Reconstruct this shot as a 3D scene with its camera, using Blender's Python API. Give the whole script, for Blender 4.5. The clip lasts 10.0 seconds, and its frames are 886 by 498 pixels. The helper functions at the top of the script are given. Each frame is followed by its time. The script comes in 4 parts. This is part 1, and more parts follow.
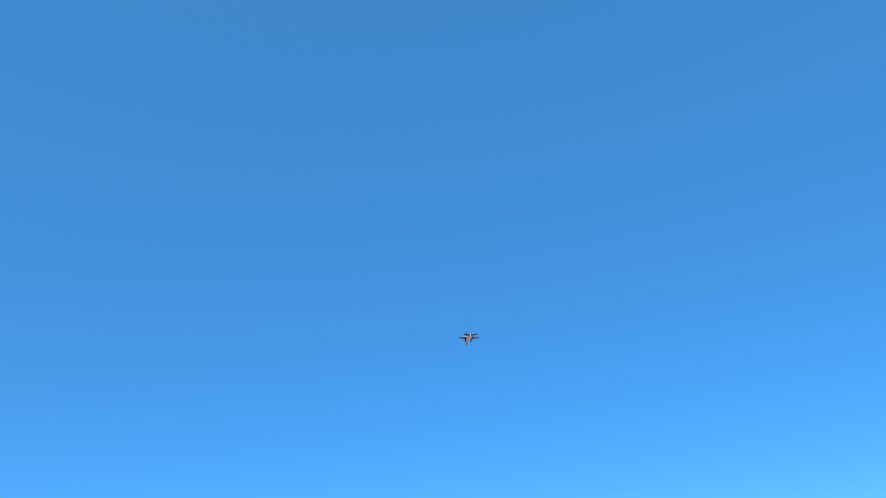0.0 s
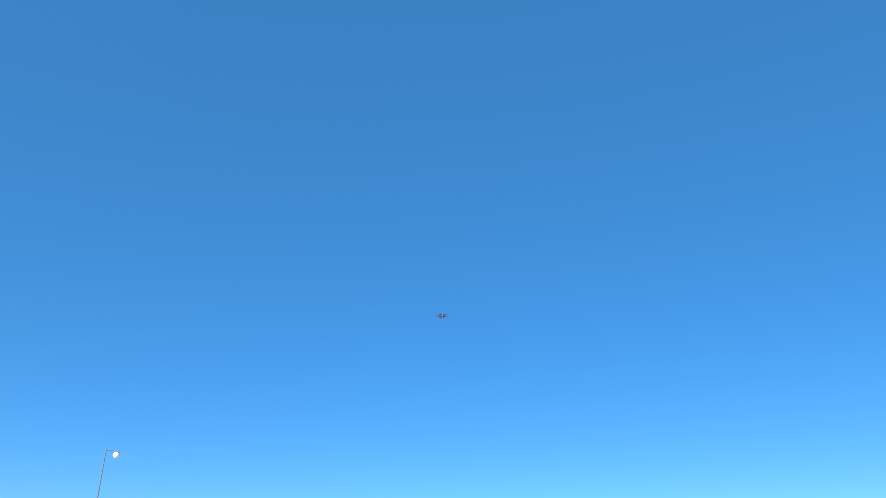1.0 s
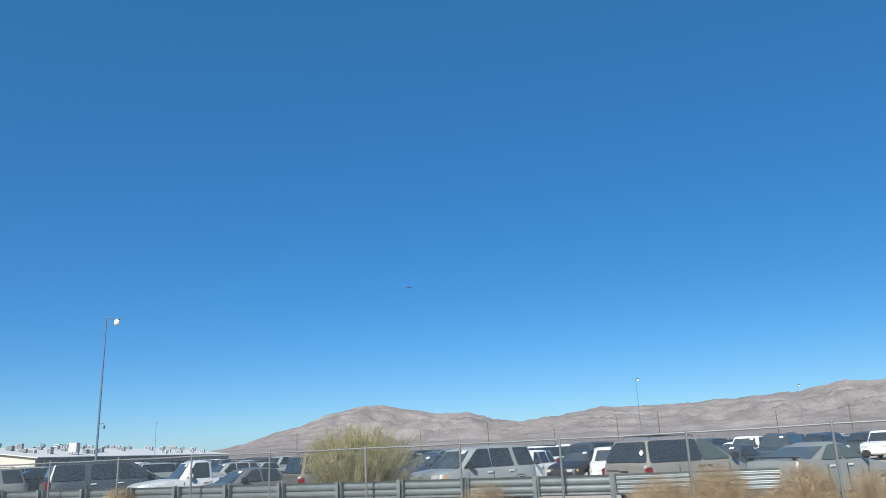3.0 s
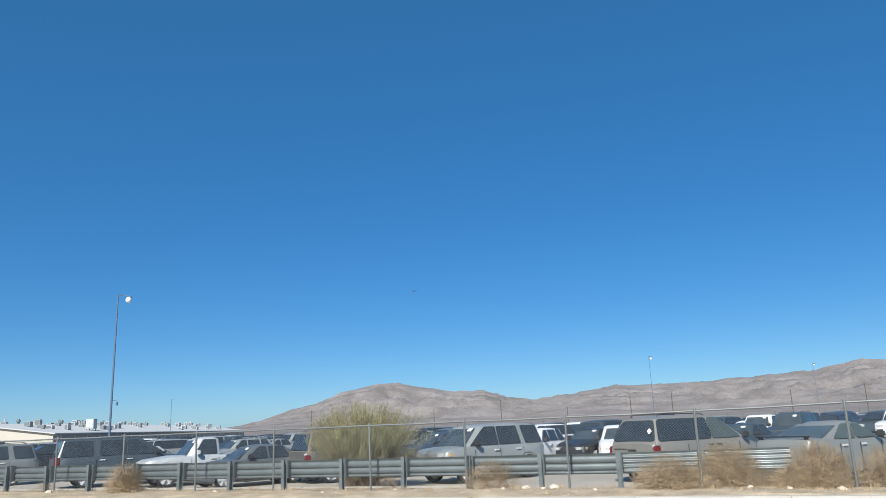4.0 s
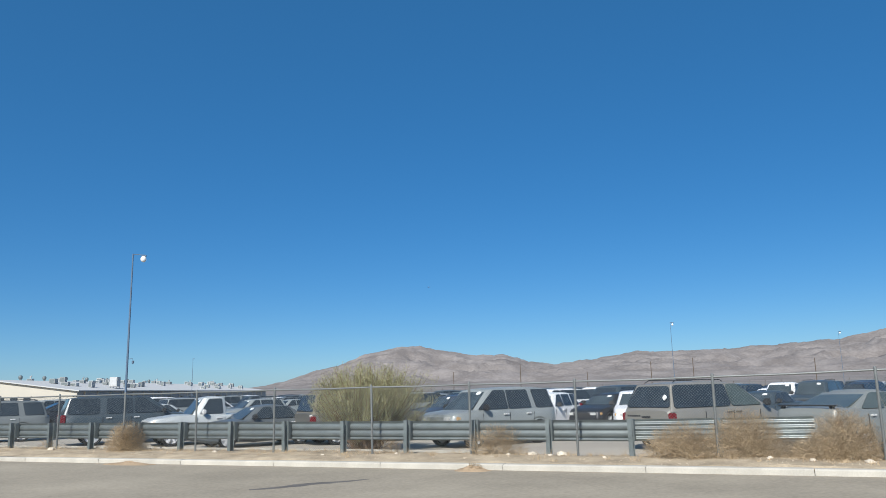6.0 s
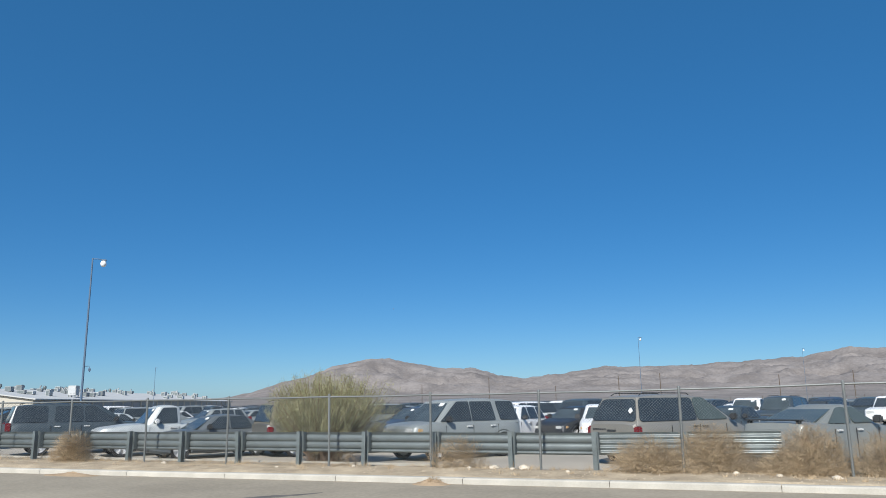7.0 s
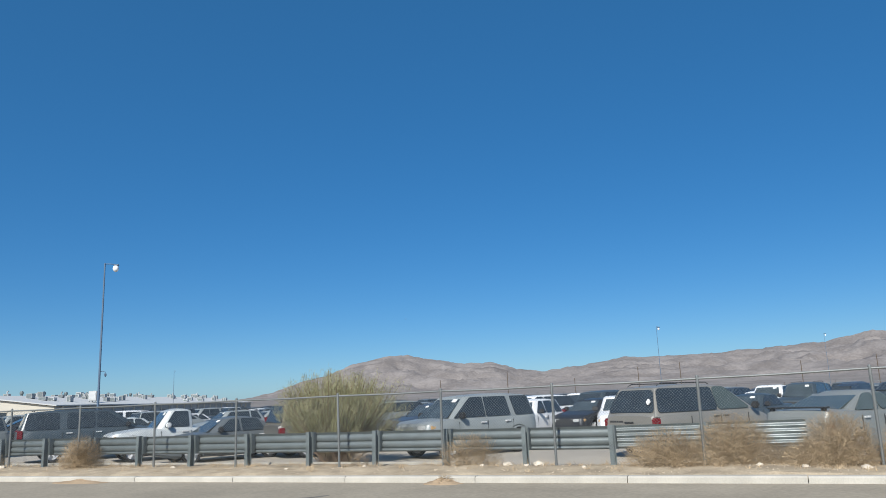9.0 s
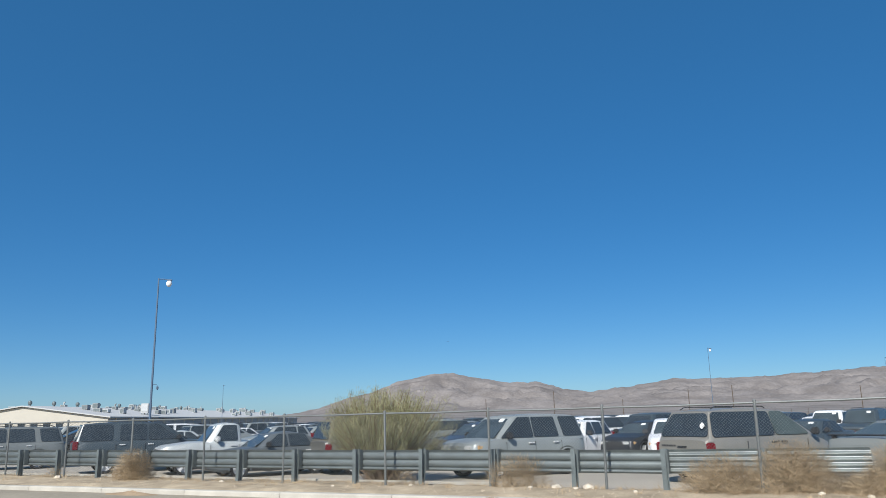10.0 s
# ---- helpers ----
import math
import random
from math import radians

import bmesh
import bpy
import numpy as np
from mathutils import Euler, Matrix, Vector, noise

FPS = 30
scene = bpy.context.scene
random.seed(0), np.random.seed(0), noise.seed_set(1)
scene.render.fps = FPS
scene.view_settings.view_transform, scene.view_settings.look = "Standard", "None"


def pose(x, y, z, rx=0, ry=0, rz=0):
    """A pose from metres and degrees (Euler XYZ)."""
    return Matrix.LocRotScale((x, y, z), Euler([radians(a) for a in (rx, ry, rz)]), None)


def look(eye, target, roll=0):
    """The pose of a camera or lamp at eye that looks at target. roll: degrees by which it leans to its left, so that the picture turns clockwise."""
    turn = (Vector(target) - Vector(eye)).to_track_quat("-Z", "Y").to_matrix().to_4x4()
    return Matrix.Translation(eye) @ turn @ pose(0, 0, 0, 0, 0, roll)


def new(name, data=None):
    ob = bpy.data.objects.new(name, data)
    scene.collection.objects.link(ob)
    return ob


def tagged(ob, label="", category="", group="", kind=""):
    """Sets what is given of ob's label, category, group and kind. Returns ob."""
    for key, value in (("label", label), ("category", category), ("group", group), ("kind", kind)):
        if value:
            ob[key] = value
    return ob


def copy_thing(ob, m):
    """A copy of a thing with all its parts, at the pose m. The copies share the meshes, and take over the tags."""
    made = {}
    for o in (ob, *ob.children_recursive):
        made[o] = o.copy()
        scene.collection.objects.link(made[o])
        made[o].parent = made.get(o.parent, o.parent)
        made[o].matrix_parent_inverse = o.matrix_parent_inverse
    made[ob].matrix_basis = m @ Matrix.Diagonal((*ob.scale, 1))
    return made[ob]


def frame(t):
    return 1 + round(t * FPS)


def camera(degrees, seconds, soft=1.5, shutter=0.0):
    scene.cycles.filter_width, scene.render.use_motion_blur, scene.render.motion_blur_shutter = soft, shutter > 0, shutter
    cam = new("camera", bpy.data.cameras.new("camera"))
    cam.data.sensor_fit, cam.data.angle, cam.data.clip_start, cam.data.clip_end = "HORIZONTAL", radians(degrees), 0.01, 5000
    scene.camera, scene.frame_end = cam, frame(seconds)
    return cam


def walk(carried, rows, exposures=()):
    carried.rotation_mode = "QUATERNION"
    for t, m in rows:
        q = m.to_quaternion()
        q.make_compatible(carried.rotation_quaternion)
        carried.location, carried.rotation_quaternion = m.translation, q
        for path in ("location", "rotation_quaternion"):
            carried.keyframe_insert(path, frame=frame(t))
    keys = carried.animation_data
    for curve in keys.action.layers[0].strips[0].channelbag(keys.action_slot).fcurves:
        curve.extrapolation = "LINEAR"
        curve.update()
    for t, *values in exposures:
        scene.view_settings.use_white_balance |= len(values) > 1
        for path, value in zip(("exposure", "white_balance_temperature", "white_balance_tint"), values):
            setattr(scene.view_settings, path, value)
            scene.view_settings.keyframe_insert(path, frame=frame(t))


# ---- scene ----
cam = camera(61.3, 10.0, soft=0.9)
PATH = [
    (0.0, look((1.456, -3.904, 1.664), (-1.334, 4.060, 7.030), -4.50)),
    (0.5, look((1.456, -3.829, 1.664), (-1.495, 4.570, 6.220), -3.42)),
    (1.0, look((1.456, -3.754, 1.664), (-1.979, 4.588, 5.978), -0.69)),
    (1.5, look((1.456, -3.679, 1.664), (-2.147, 4.773, 5.611), 1.98)),
    (2.0, look((1.456, -3.604, 1.664), (-1.868, 5.158, 5.155), -1.19)),
    (2.5, look((1.460, -3.530, 1.664), (-1.960, 5.408, 4.565), -2.07)),
    (3.8, look((1.600, -3.000, 1.664), (-2.293, 5.892, 4.068), -2.64)),
    (4.0, look((1.600, -2.900, 1.660), (-2.233, 6.039, 3.984), -2.29)),
    (4.5, look((1.590, -2.620, 1.640), (-2.901, 6.075, 3.697), 0.34)),
    (5.0, look((1.560, -2.350, 1.645), (-2.798, 6.482, 3.377), -0.06)),
    (5.2, look((1.560, -2.230, 1.648), (-2.556, 6.698, 3.478), -0.14)),
    (6.3, look((1.570, -1.550, 1.640), (-2.618, 7.335, 3.514), -1.61)),
    (6.5, look((1.560, -1.420, 1.622), (-2.552, 7.515, 3.429), -0.48)),
    (7.0, look((1.500, -1.110, 1.580), (-2.297, 7.911, 3.607), -0.81)),
    (7.5, look((1.480, -0.860, 1.562), (-2.234, 8.240, 3.403), -2.30)),
    (8.0, look((1.470, -0.640, 1.571), (-2.905, 8.175, 3.349), -0.53)),
    (8.5, look((1.480, -0.560, 1.582), (-2.825, 8.288, 3.368), -2.23)),
    (9.0, look((1.490, -0.530, 1.598), (-2.500, 8.424, 3.574), -2.35)),
    (9.5, look((1.460, -0.520, 1.606), (-2.514, 8.437, 3.602), -4.69)),
    (10.0, look((1.400, -0.470, 1.612), (-3.113, 8.171, 3.839), -1.23)),
]
walk(cam, PATH, [(0.0, 1.28), (0.5, 1.20), (1.0, 1.08), (1.5, 0.98), (2.0, 0.78), (2.5, 0.65), (4.0, 0.45), (5.0, 0.38), (10.0, 0.28)])

# ---- sun and sky ----
SUN_EL, SUN_AZ = 38.0, 173.0   # degrees; azimuth clockwise from +y: from behind
world = bpy.data.worlds.new("sky")
scene.world = world
world.use_nodes = True
wt = world.node_tree
sky = wt.nodes.new("ShaderNodeTexSky")
sky.sky_type = "NISHITA"
sky.sun_disc = False
sky.sun_elevation, sky.sun_rotation = radians(SUN_EL), radians(SUN_AZ)
sky.altitude, sky.air_density, sky.dust_density, sky.ozone_density = 900, 0.75, 1.0, 2.5
wt.nodes["Background"].inputs["Strength"].default_value = 0.104
deep = wt.nodes.new("ShaderNodeHueSaturation")
deep.inputs["Saturation"].default_value = 1.36
wt.links.new(sky.outputs[0], deep.inputs["Color"])
thin = wt.nodes.new("ShaderNodeMix")   # the blue of clear desert air, even over the whole sky
thin.data_type, thin.blend_type = "RGBA", "MULTIPLY"
thin.inputs[0].default_value = 1.0
thin.inputs[7].default_value = (0.48, 0.545, 0.555, 1.0)
air = wt.nodes.new("ShaderNodeMix")
air.data_type, air.blend_type = "RGBA", "ADD"
air.inputs[0].default_value = 1.0
air.inputs[7].default_value = (0.19, 0.70, 1.48, 1.0)
wt.links.new(deep.outputs[0], thin.inputs[6])
wt.links.new(thin.outputs[2], air.inputs[6])
wt.links.new(air.outputs[2], wt.nodes["Background"].inputs["Color"])
sun = new("sun", bpy.data.lights.new("sun", "SUN"))
sun.data.energy, sun.data.angle, sun.data.color = 5.0, radians(0.53), (1.0, 0.98, 0.94)
_az, _el = radians(SUN_AZ), radians(SUN_EL)
sun_from = Vector((math.sin(_az) * math.cos(_el), math.cos(_az) * math.cos(_el), math.sin(_el)))
sun.matrix_world = look(sun_from * 100, (0, 0, 0))


# ---- materials ----
def mat(name, base, rough=0.6, metal=0.0, vary=0.25, scale=3.0, fine=40.0, bump=0.0, tint=None, spec=0.5, coat=0.0, per_object=0.0, rng=(0.35, 0.7)):
    """A surface with two scales of colour variation and fine relief, in object metres."""
    m = bpy.data.materials.new(name)
    m.use_nodes = True
    nt = m.node_tree
    b = nt.nodes["Principled BSDF"]
    b.inputs["Roughness"].default_value = rough
    b.inputs["Metallic"].default_value = metal
    b.inputs["Specular IOR Level"].default_value = spec
    b.inputs["Coat Weight"].default_value = coat
    b.inputs["Coat Roughness"].default_value = 0.22
    co = nt.nodes.new("ShaderNodeTexCoord")
    n1, n2 = nt.nodes.new("ShaderNodeTexNoise"), nt.nodes.new("ShaderNodeTexNoise")
    for n, sc in ((n1, scale), (n2, fine)):
        n.inputs["Scale"].default_value = sc
        n.inputs["Detail"].default_value = 5
        nt.links.new(co.outputs["Object"], n.inputs["Vector"])
    mix = nt.nodes.new("ShaderNodeMix")
    mix.data_type = "FLOAT"
    mix.inputs[0].default_value = 0.4
    nt.links.new(n1.outputs["Fac"], mix.inputs[2])
    nt.links.new(n2.outputs["Fac"], mix.inputs[3])
    ramp = nt.nodes.new("ShaderNodeValToRGB")
    tint = tint or base
    lo = [c * (1 - vary) for c in base]
    hi = [min(1, c * (1 + vary)) for c in tint]
    ramp.color_ramp.elements[0].position, ramp.color_ramp.elements[1].position = rng
    ramp.color_ramp.elements[0].color, ramp.color_ramp.elements[1].color = (*lo, 1), (*hi, 1)
    nt.links.new(mix.outputs[0], ramp.inputs[0])
    col = ramp.outputs[0]
    if per_object:
        info, hsv = nt.nodes.new("ShaderNodeObjectInfo"), nt.nodes.new("ShaderNodeHueSaturation")
        mr = nt.nodes.new("ShaderNodeMapRange")
        mr.inputs["To Min"].default_value, mr.inputs["To Max"].default_value = 1 - per_object, 1 + per_object
        nt.links.new(info.outputs["Random"], mr.inputs["Value"])
        nt.links.new(mr.outputs[0], hsv.inputs["Value"])
        nt.links.new(col, hsv.inputs["Color"])
        col = hsv.outputs[0]
    nt.links.new(col, b.inputs["Base Color"])
    if bump:
        bp = nt.nodes.new("ShaderNodeBump")
        bp.inputs["Strength"].default_value, bp.inputs["Distance"].default_value = 0.6, bump
        nt.links.new(mix.outputs[0], bp.inputs["Height"])
        nt.links.new(bp.outputs[0], b.inputs["Normal"])
    return m


def paint(name, c, metal=0.15):
    return mat("paint_" + name, c, 0.42, metal, 0.12, 1.2, 60, coat=0.2)


ASPHALT = mat("road_asphalt", (0.305, 0.266, 0.203), 0.95, vary=0.24, scale=0.35, fine=14, bump=0.01, spec=0.2)
LOT = mat("lot_surface", (0.385, 0.345, 0.285), 0.95, vary=0.2, scale=0.2, fine=9, bump=0.01, spec=0.2)
DESERT = mat("desert_soil", (0.235, 0.19, 0.145), 0.95, vary=0.25, scale=0.01, fine=0.12, spec=0.1)
DIRT = mat("dirt_verge", (0.37, 0.302, 0.213), 0.95, vary=0.35, scale=1.6, fine=26, bump=0.03, spec=0.1)
SAND = mat("blown_sand", (0.33, 0.245, 0.16), 0.95, vary=0.2, scale=3, fine=40, bump=0.02, spec=0.1)
CONCRETE = mat("kerb_concrete", (0.435, 0.408, 0.35), 0.9, vary=0.16, scale=2.0, fine=35, bump=0.004, spec=0.25, per_object=0.05)
LINE = mat("worn_line_paint", (0.36, 0.31, 0.21), 0.9, vary=0.2, scale=0.8, fine=14, rng=(0.4, 0.6))
TAR = mat("tar_seal", (0.13, 0.115, 0.095), 0.7, vary=0.3, scale=3, fine=30)
GALV = mat("galvanised_steel", (0.165, 0.190, 0.190), 0.5, 0.35, 0.18, 2.5, 50)
BRIGHT = mat("new_galvanised_steel", (0.27, 0.30, 0.295), 0.42, 0.6, 0.3, 2.5, 50)
POSTM = mat("weathered_steel_post", (0.17, 0.20, 0.20), 0.7, 0.3, 0.3, 3, 40)
WIRE = mat("fence_wire", (0.185, 0.195, 0.19), 0.6, 0.4, 0.15, 2, 30)
MESHW = mat("fence_mesh_wire", (0.175, 0.19, 0.19), 0.6, 0.3, 0.15, 2, 30)
PEBBLE = mat("verge_gravel", (0.36, 0.30, 0.225), 0.9, vary=0.3, scale=1.5, fine=12)
RUBBER = mat("tyre_rubber", (0.018, 0.018, 0.019), 0.85, vary=0.3, scale=6, fine=60, spec=0.3)
RIM = mat("alloy_rim", (0.68, 0.69, 0.70), 0.4, 0.25, 0.15, 5, 50)
TRIM = mat("black_trim", (0.025, 0.026, 0.028), 0.6, vary=0.25, scale=5, fine=60)
CHROME = mat("chrome_trim", (0.68, 0.68, 0.67), 0.28, 0.3, 0.1, 5, 50)
GLASS = mat("tinted_car_glass", (0.030, 0.041, 0.052), 0.08, vary=0.2, scale=2, fine=20, spec=0.25)
DUSTG = mat("dusty_pale_glass", (0.066, 0.086, 0.084), 0.12, vary=0.25, scale=2, fine=20, spec=0.35)
GLASSL = mat("clear_car_glass", (0.050, 0.066, 0.074), 0.08, vary=0.35, scale=2, fine=20, spec=0.5)
REDL = mat("tail_lamp_red", (0.16, 0.014, 0.02), 0.25, vary=0.2, scale=8, fine=60)
LAMPL = mat("headlamp_lens", (0.42, 0.43, 0.42), 0.15, vary=0.2, scale=8, fine=60)
AMBER = mat("amber_lens", (0.5, 0.32, 0.15), 0.25, vary=0.2, scale=8, fine=60)
PAPER = mat("white_sticker", (0.75, 0.75, 0.72), 0.8, vary=0.05, scale=5, fine=50)
# rock tone lifted somewhat: distance haze is put into the base colour
ROCK = mat("hazed_mountain_rock", (0.192, 0.172, 0.160), 0.95, vary=0.11, scale=0.008, fine=0.09, tint=(0.236, 0.214, 0.200), spec=0.05, bump=2.0, rng=(0.40, 0.62))
# the blue-grey is haze over the far ridge, painted into its rock
FARROCK = mat("hazed_far_rock", (0.22, 0.235, 0.27), 0.95, vary=0.1, scale=0.003, fine=0.02, spec=0.05)
STUCCO = mat("cream_wall", (0.46, 0.43, 0.365), 0.9, vary=0.06, scale=0.3, fine=20)
ROOFM = mat("white_roof", (0.45, 0.455, 0.445), 0.9, vary=0.06, scale=0.2, fine=10)
# long walls: shade is painted in as this grey, unlike the cream gables
SHADEW = mat("shaded_metal_wall", (0.24, 0.27, 0.30), 0.7, vary=0.08, scale=0.3, fine=10)
UNITM = mat("roof_unit_metal", (0.38, 0.39, 0.385), 0.6, 0.1, 0.15, 1, 15, per_object=0.35)
WOODP = mat("pole_wood", (0.10, 0.075, 0.055), 0.9, vary=0.25, scale=2, fine=30)
POLEM = mat("lamp_pole_steel", (0.10, 0.15, 0.215), 0.6, 0.3, 0.12, 1.5, 30)
LAMPW = mat("lamp_head_white", (0.80, 0.80, 0.78), 0.35, vary=0.05, scale=3, fine=40)
STRAW = mat("dry_tumbleweed", (0.315, 0.236, 0.148), 0.9, vary=0.3, scale=3.0, fine=25, tint=(0.45, 0.347, 0.225), spec=0.15)
STALK = mat("bush_twig", (0.15, 0.105, 0.07), 0.9, vary=0.3, scale=2, fine=12, spec=0.15)
LEAF = mat("bush_leaf", (0.205, 0.205, 0.105), 0.8, vary=0.35, scale=2.2, fine=11, tint=(0.30, 0.285, 0.16), spec=0.2)
STONE = mat("loose_stone", (0.55, 0.48, 0.38), 0.9, vary=0.2, scale=4, fine=30, bump=0.01)
JETM = mat("jet_grey", (0.10, 0.10, 0.16), 0.6, 0.0, 0.12, 0.6, 6, spec=0.3)
JETB = mat("jet_pale_belly", (0.36, 0.38, 0.50), 0.6, 0.0, 0.1, 0.6, 6, spec=0.3)
JETD = mat("jet_dark", (0.026, 0.034, 0.075), 0.7, 0.0, 0.2, 0.6, 6, spec=0.1)


# ---- mesh helpers ----
def part(name, bm, material, parent=None, label="", smooth=False):
    me = bpy.data.meshes.new(name)
    if smooth:
        for f in bm.faces:
            f.smooth = True
    bm.to_mesh(me)
    bm.free()
    me.materials.append(material)
    if smooth:
        me.set_sharp_from_angle(angle=radians(32))
    ob = new(name, me)
    if parent:
        ob.parent = parent
    if label:
        ob["label"] = label
    return ob


def share(src, name, parent, m=None):
    ob = new(name, src.data)
    ob.parent = parent
    if m is not None:
        ob.matrix_basis = m
    return ob


def box(bm, x0, x1, y0, y1, z0, z1, bevel=0.0, m=None):
    vs = [bm.verts.new((x, y, z)) for x in (x0, x1) for y in (y0, y1) for z in (z0, z1)]
    fs = [bm.faces.new([vs[i] for i in q]) for q in ((0, 1, 3, 2), (4, 6, 7, 5), (0, 4, 5, 1), (2, 3, 7, 6), (0, 2, 6, 4), (1, 5, 7, 3))]
    if bevel:
        r = bmesh.ops.bevel(bm, geom=list({e for f in fs for e in f.edges}), offset=bevel, segments=2, affect="EDGES")
        vs = list({v for f in r["faces"] for v in f.verts} | {v for v in vs if v.is_valid})
    if m is not None:
        bmesh.ops.transform(bm, matrix=m, verts=vs)
    return bm


def boxed(*a, **k):
    return box(bmesh.new(), *a, **k)


def tube(bm, pts, radii, n=8):
    """A round bar through points."""
    rings = []
    for i, p in enumerate(pts):
        p = Vector(p)
        d = (Vector(pts[min(i + 1, len(pts) - 1)]) - Vector(pts[max(i - 1, 0)])).normalized()
        a = d.orthogonal().normalized()
        b = d.cross(a)
        r = radii[i] if hasattr(radii, "__len__") else radii
        rings.append([bm.verts.new(p + a * (r * math.cos(2 * math.pi * k / n)) + b * (r * math.sin(2 * math.pi * k / n))) for k in range(n)])
    for r0, r1 in zip(rings, rings[1:]):
        for k in range(n):
            bm.faces.new((r0[k], r0[(k + 1) % n], r1[(k + 1) % n], r1[k]))
    bm.faces.new(rings[0][::-1])
    bm.faces.new(rings[-1])
    return bm


def loft(bm, sections, closed=True, caps=True):
    rings = [[bm.verts.new(p) for p in s] for s in sections]
    n = len(rings[0])
    for a, b in zip(rings, rings[1:]):
        for k in range(n if closed else n - 1):
            bm.faces.new((a[k], a[(k + 1) % n], b[(k + 1) % n], b[k]))
    if caps:
        bm.faces.new(rings[0][::-1])
        bm.faces.new(rings[-1])
    bmesh.ops.recalc_face_normals(bm, faces=bm.faces)
    return bm


def empty(name, label, category, m=None, group="", kind=""):
    ob = new(name)
    tagged(ob, label, category, group, kind)
    if m is not None:
        ob.matrix_basis = m
    return ob


def interp(x, table):
    xs, ys = zip(*table)
    return float(np.interp(x, xs, ys))


# ---- ground, road, kerb, verge ----
LOT_Z = -0.12
ROAD_Z = -0.115


def ground():
    bm = bmesh.new()
    r = [0, 30, 80, 200, 500, 1200, 2500, 4900]
    n = 96
    rings = []
    for rr in r[1:]:
        rings.append([bm.verts.new((rr * math.cos(2 * math.pi * k / n), rr * math.sin(2 * math.pi * k / n), -0.46)) for k in range(n)])
    c = bm.verts.new((0, 0, -0.46))
    for k in range(n):
        bm.faces.new((c, rings[0][k], rings[0][(k + 1) % n]))
    for a, b in zip(rings, rings[1:]):
        for k in range(n):
            bm.faces.new((a[k], b[k], b[(k + 1) % n], a[(k + 1) % n]))
    tagged(part("ground", bm, DESERT), "flat tan desert ground reaching the mountains", "ground", kind="structure")
    lot = part("parking_lot", boxed(-140, 140, 17.9, 330, -0.6, LOT_Z), LOT)
    tagged(lot, "dusty grey-tan paved storage lot behind the guardrail", "pavement", kind="structure")
    road = part("road", boxed(-90, 90, -14, 14.36, -0.6, ROAD_Z), ASPHALT)
    road.matrix_basis = pose(0, 0, 0.04, 0, -0.2, 0)
    tagged(road, "sun-bleached dusty asphalt road beside a kerb", "road", kind="structure")
    bm = bmesh.new()
    sec = []
    for k in range(25):
        t = k / 24
        w = 0.19 * math.sin(math.pi * min(1, t * 0.85 + 0.12)) * (1 + 0.5 * noise.noise((t * 9, 0, 2)))
        c = 0.10 * noise.noise((t * 3, 4, 1))
        sec.append([(2.5 * (t - 0.5), c - w, 0), (2.5 * (t - 0.5), c + w, 0), (2.5 * (t - 0.5), c + w * 0.8, 0.005), (2.5 * (t - 0.5), c - w * 0.8, 0.005)])
    loft(bm, sec)
    tar = part("tar_streak", bm, TAR)
    tar.matrix_basis = pose(-7.42, 11.08, ROAD_Z + 0.014, 0, -0.1, 56)
    line = part("road_line", boxed(-60, 12, 6.05, 6.17, ROAD_Z - 0.01, ROAD_Z + 0.004), LINE)
    line.matrix_basis = pose(0, 0, 0.04, 0, -0.2, 0)
    tagged(line, "worn faded yellow line along the road", "road marking", kind="structure")
    tagged(tar, "dark tar repair streak on the asphalt", "road mark")


def verge_z(x, y):
    z = 0.02 + 0.05 * noise.noise((x * 0.5, y * 0.8, 0)) + 0.03 * noise.noise((x * 2.5, y * 2.5, 3))
    z += 0.0035 * max(-6.0, x) + 0.025
    return z + 0.05 * math.sin(math.pi * min(1, (y - 14.36) / 3.64 * 1.5)) - max(0, y - 17.0) * 0.2


def verge():
    bm = bmesh.new()
    nx, ny = 260, 26
    g = []
    for i in range(nx + 1):
        x = -70 + 110 * i / nx
        row = []
        for j in range(ny + 1):
            y0 = 14.45 + 0.0087 * x
            y = y0 + (18.0 - y0) * j / ny
            z = verge_z(x, y)
            if j == 0:
                z = -0.02
            row.append(bm.verts.new((x, y, z)))
        g.append(row)
    for i in range(nx):
        for j in range(ny):
            bm.faces.new((g[i][j], g[i + 1][j], g[i + 1][j + 1], g[i][j + 1]))
    tagged(part("verge", bm, DIRT, smooth=True), "dry dirt verge between kerb and fence with loose gravel", "ground", kind="structure")
    # kerb of cast lengths with joints
    kerb = empty("kerb", "pale concrete kerb with cast joints along the road", "kerb", pose(0, 0.1, 0.04, 0, -0.2, 0.5), kind="structure")
    base = None
    for i in range(-19, 13):
        x0 = -4.45 + 3.09 * i
        if base is None:
            sec = [(14.12, -0.5), (14.15, -0.02), (14.18, 0.005), (14.22, 0.01), (14.37, 0.01), (14.39, -0.01), (14.39, -0.5)]
            bm = loft(bmesh.new(), [[(x, y, z) for y, z in sec] for x in (0.006, 3.084)])
            base = part("kerb_length", bm, CONCRETE, kerb)
            base.matrix_basis = pose(x0, 0, 0)
        else:
            share(base, "kerb_length", kerb, pose(x0, 0, random.uniform(-0.006, 0.004)))
    lotk = part("lot_edge_strip", boxed(-75, -6.2, 17.78, 17.93, -0.5, 0.02, bevel=0.02), CONCRETE)
    tagged(lotk, "low pale concrete edging of the storage lot", "kerb", kind="structure")


ground()
verge()

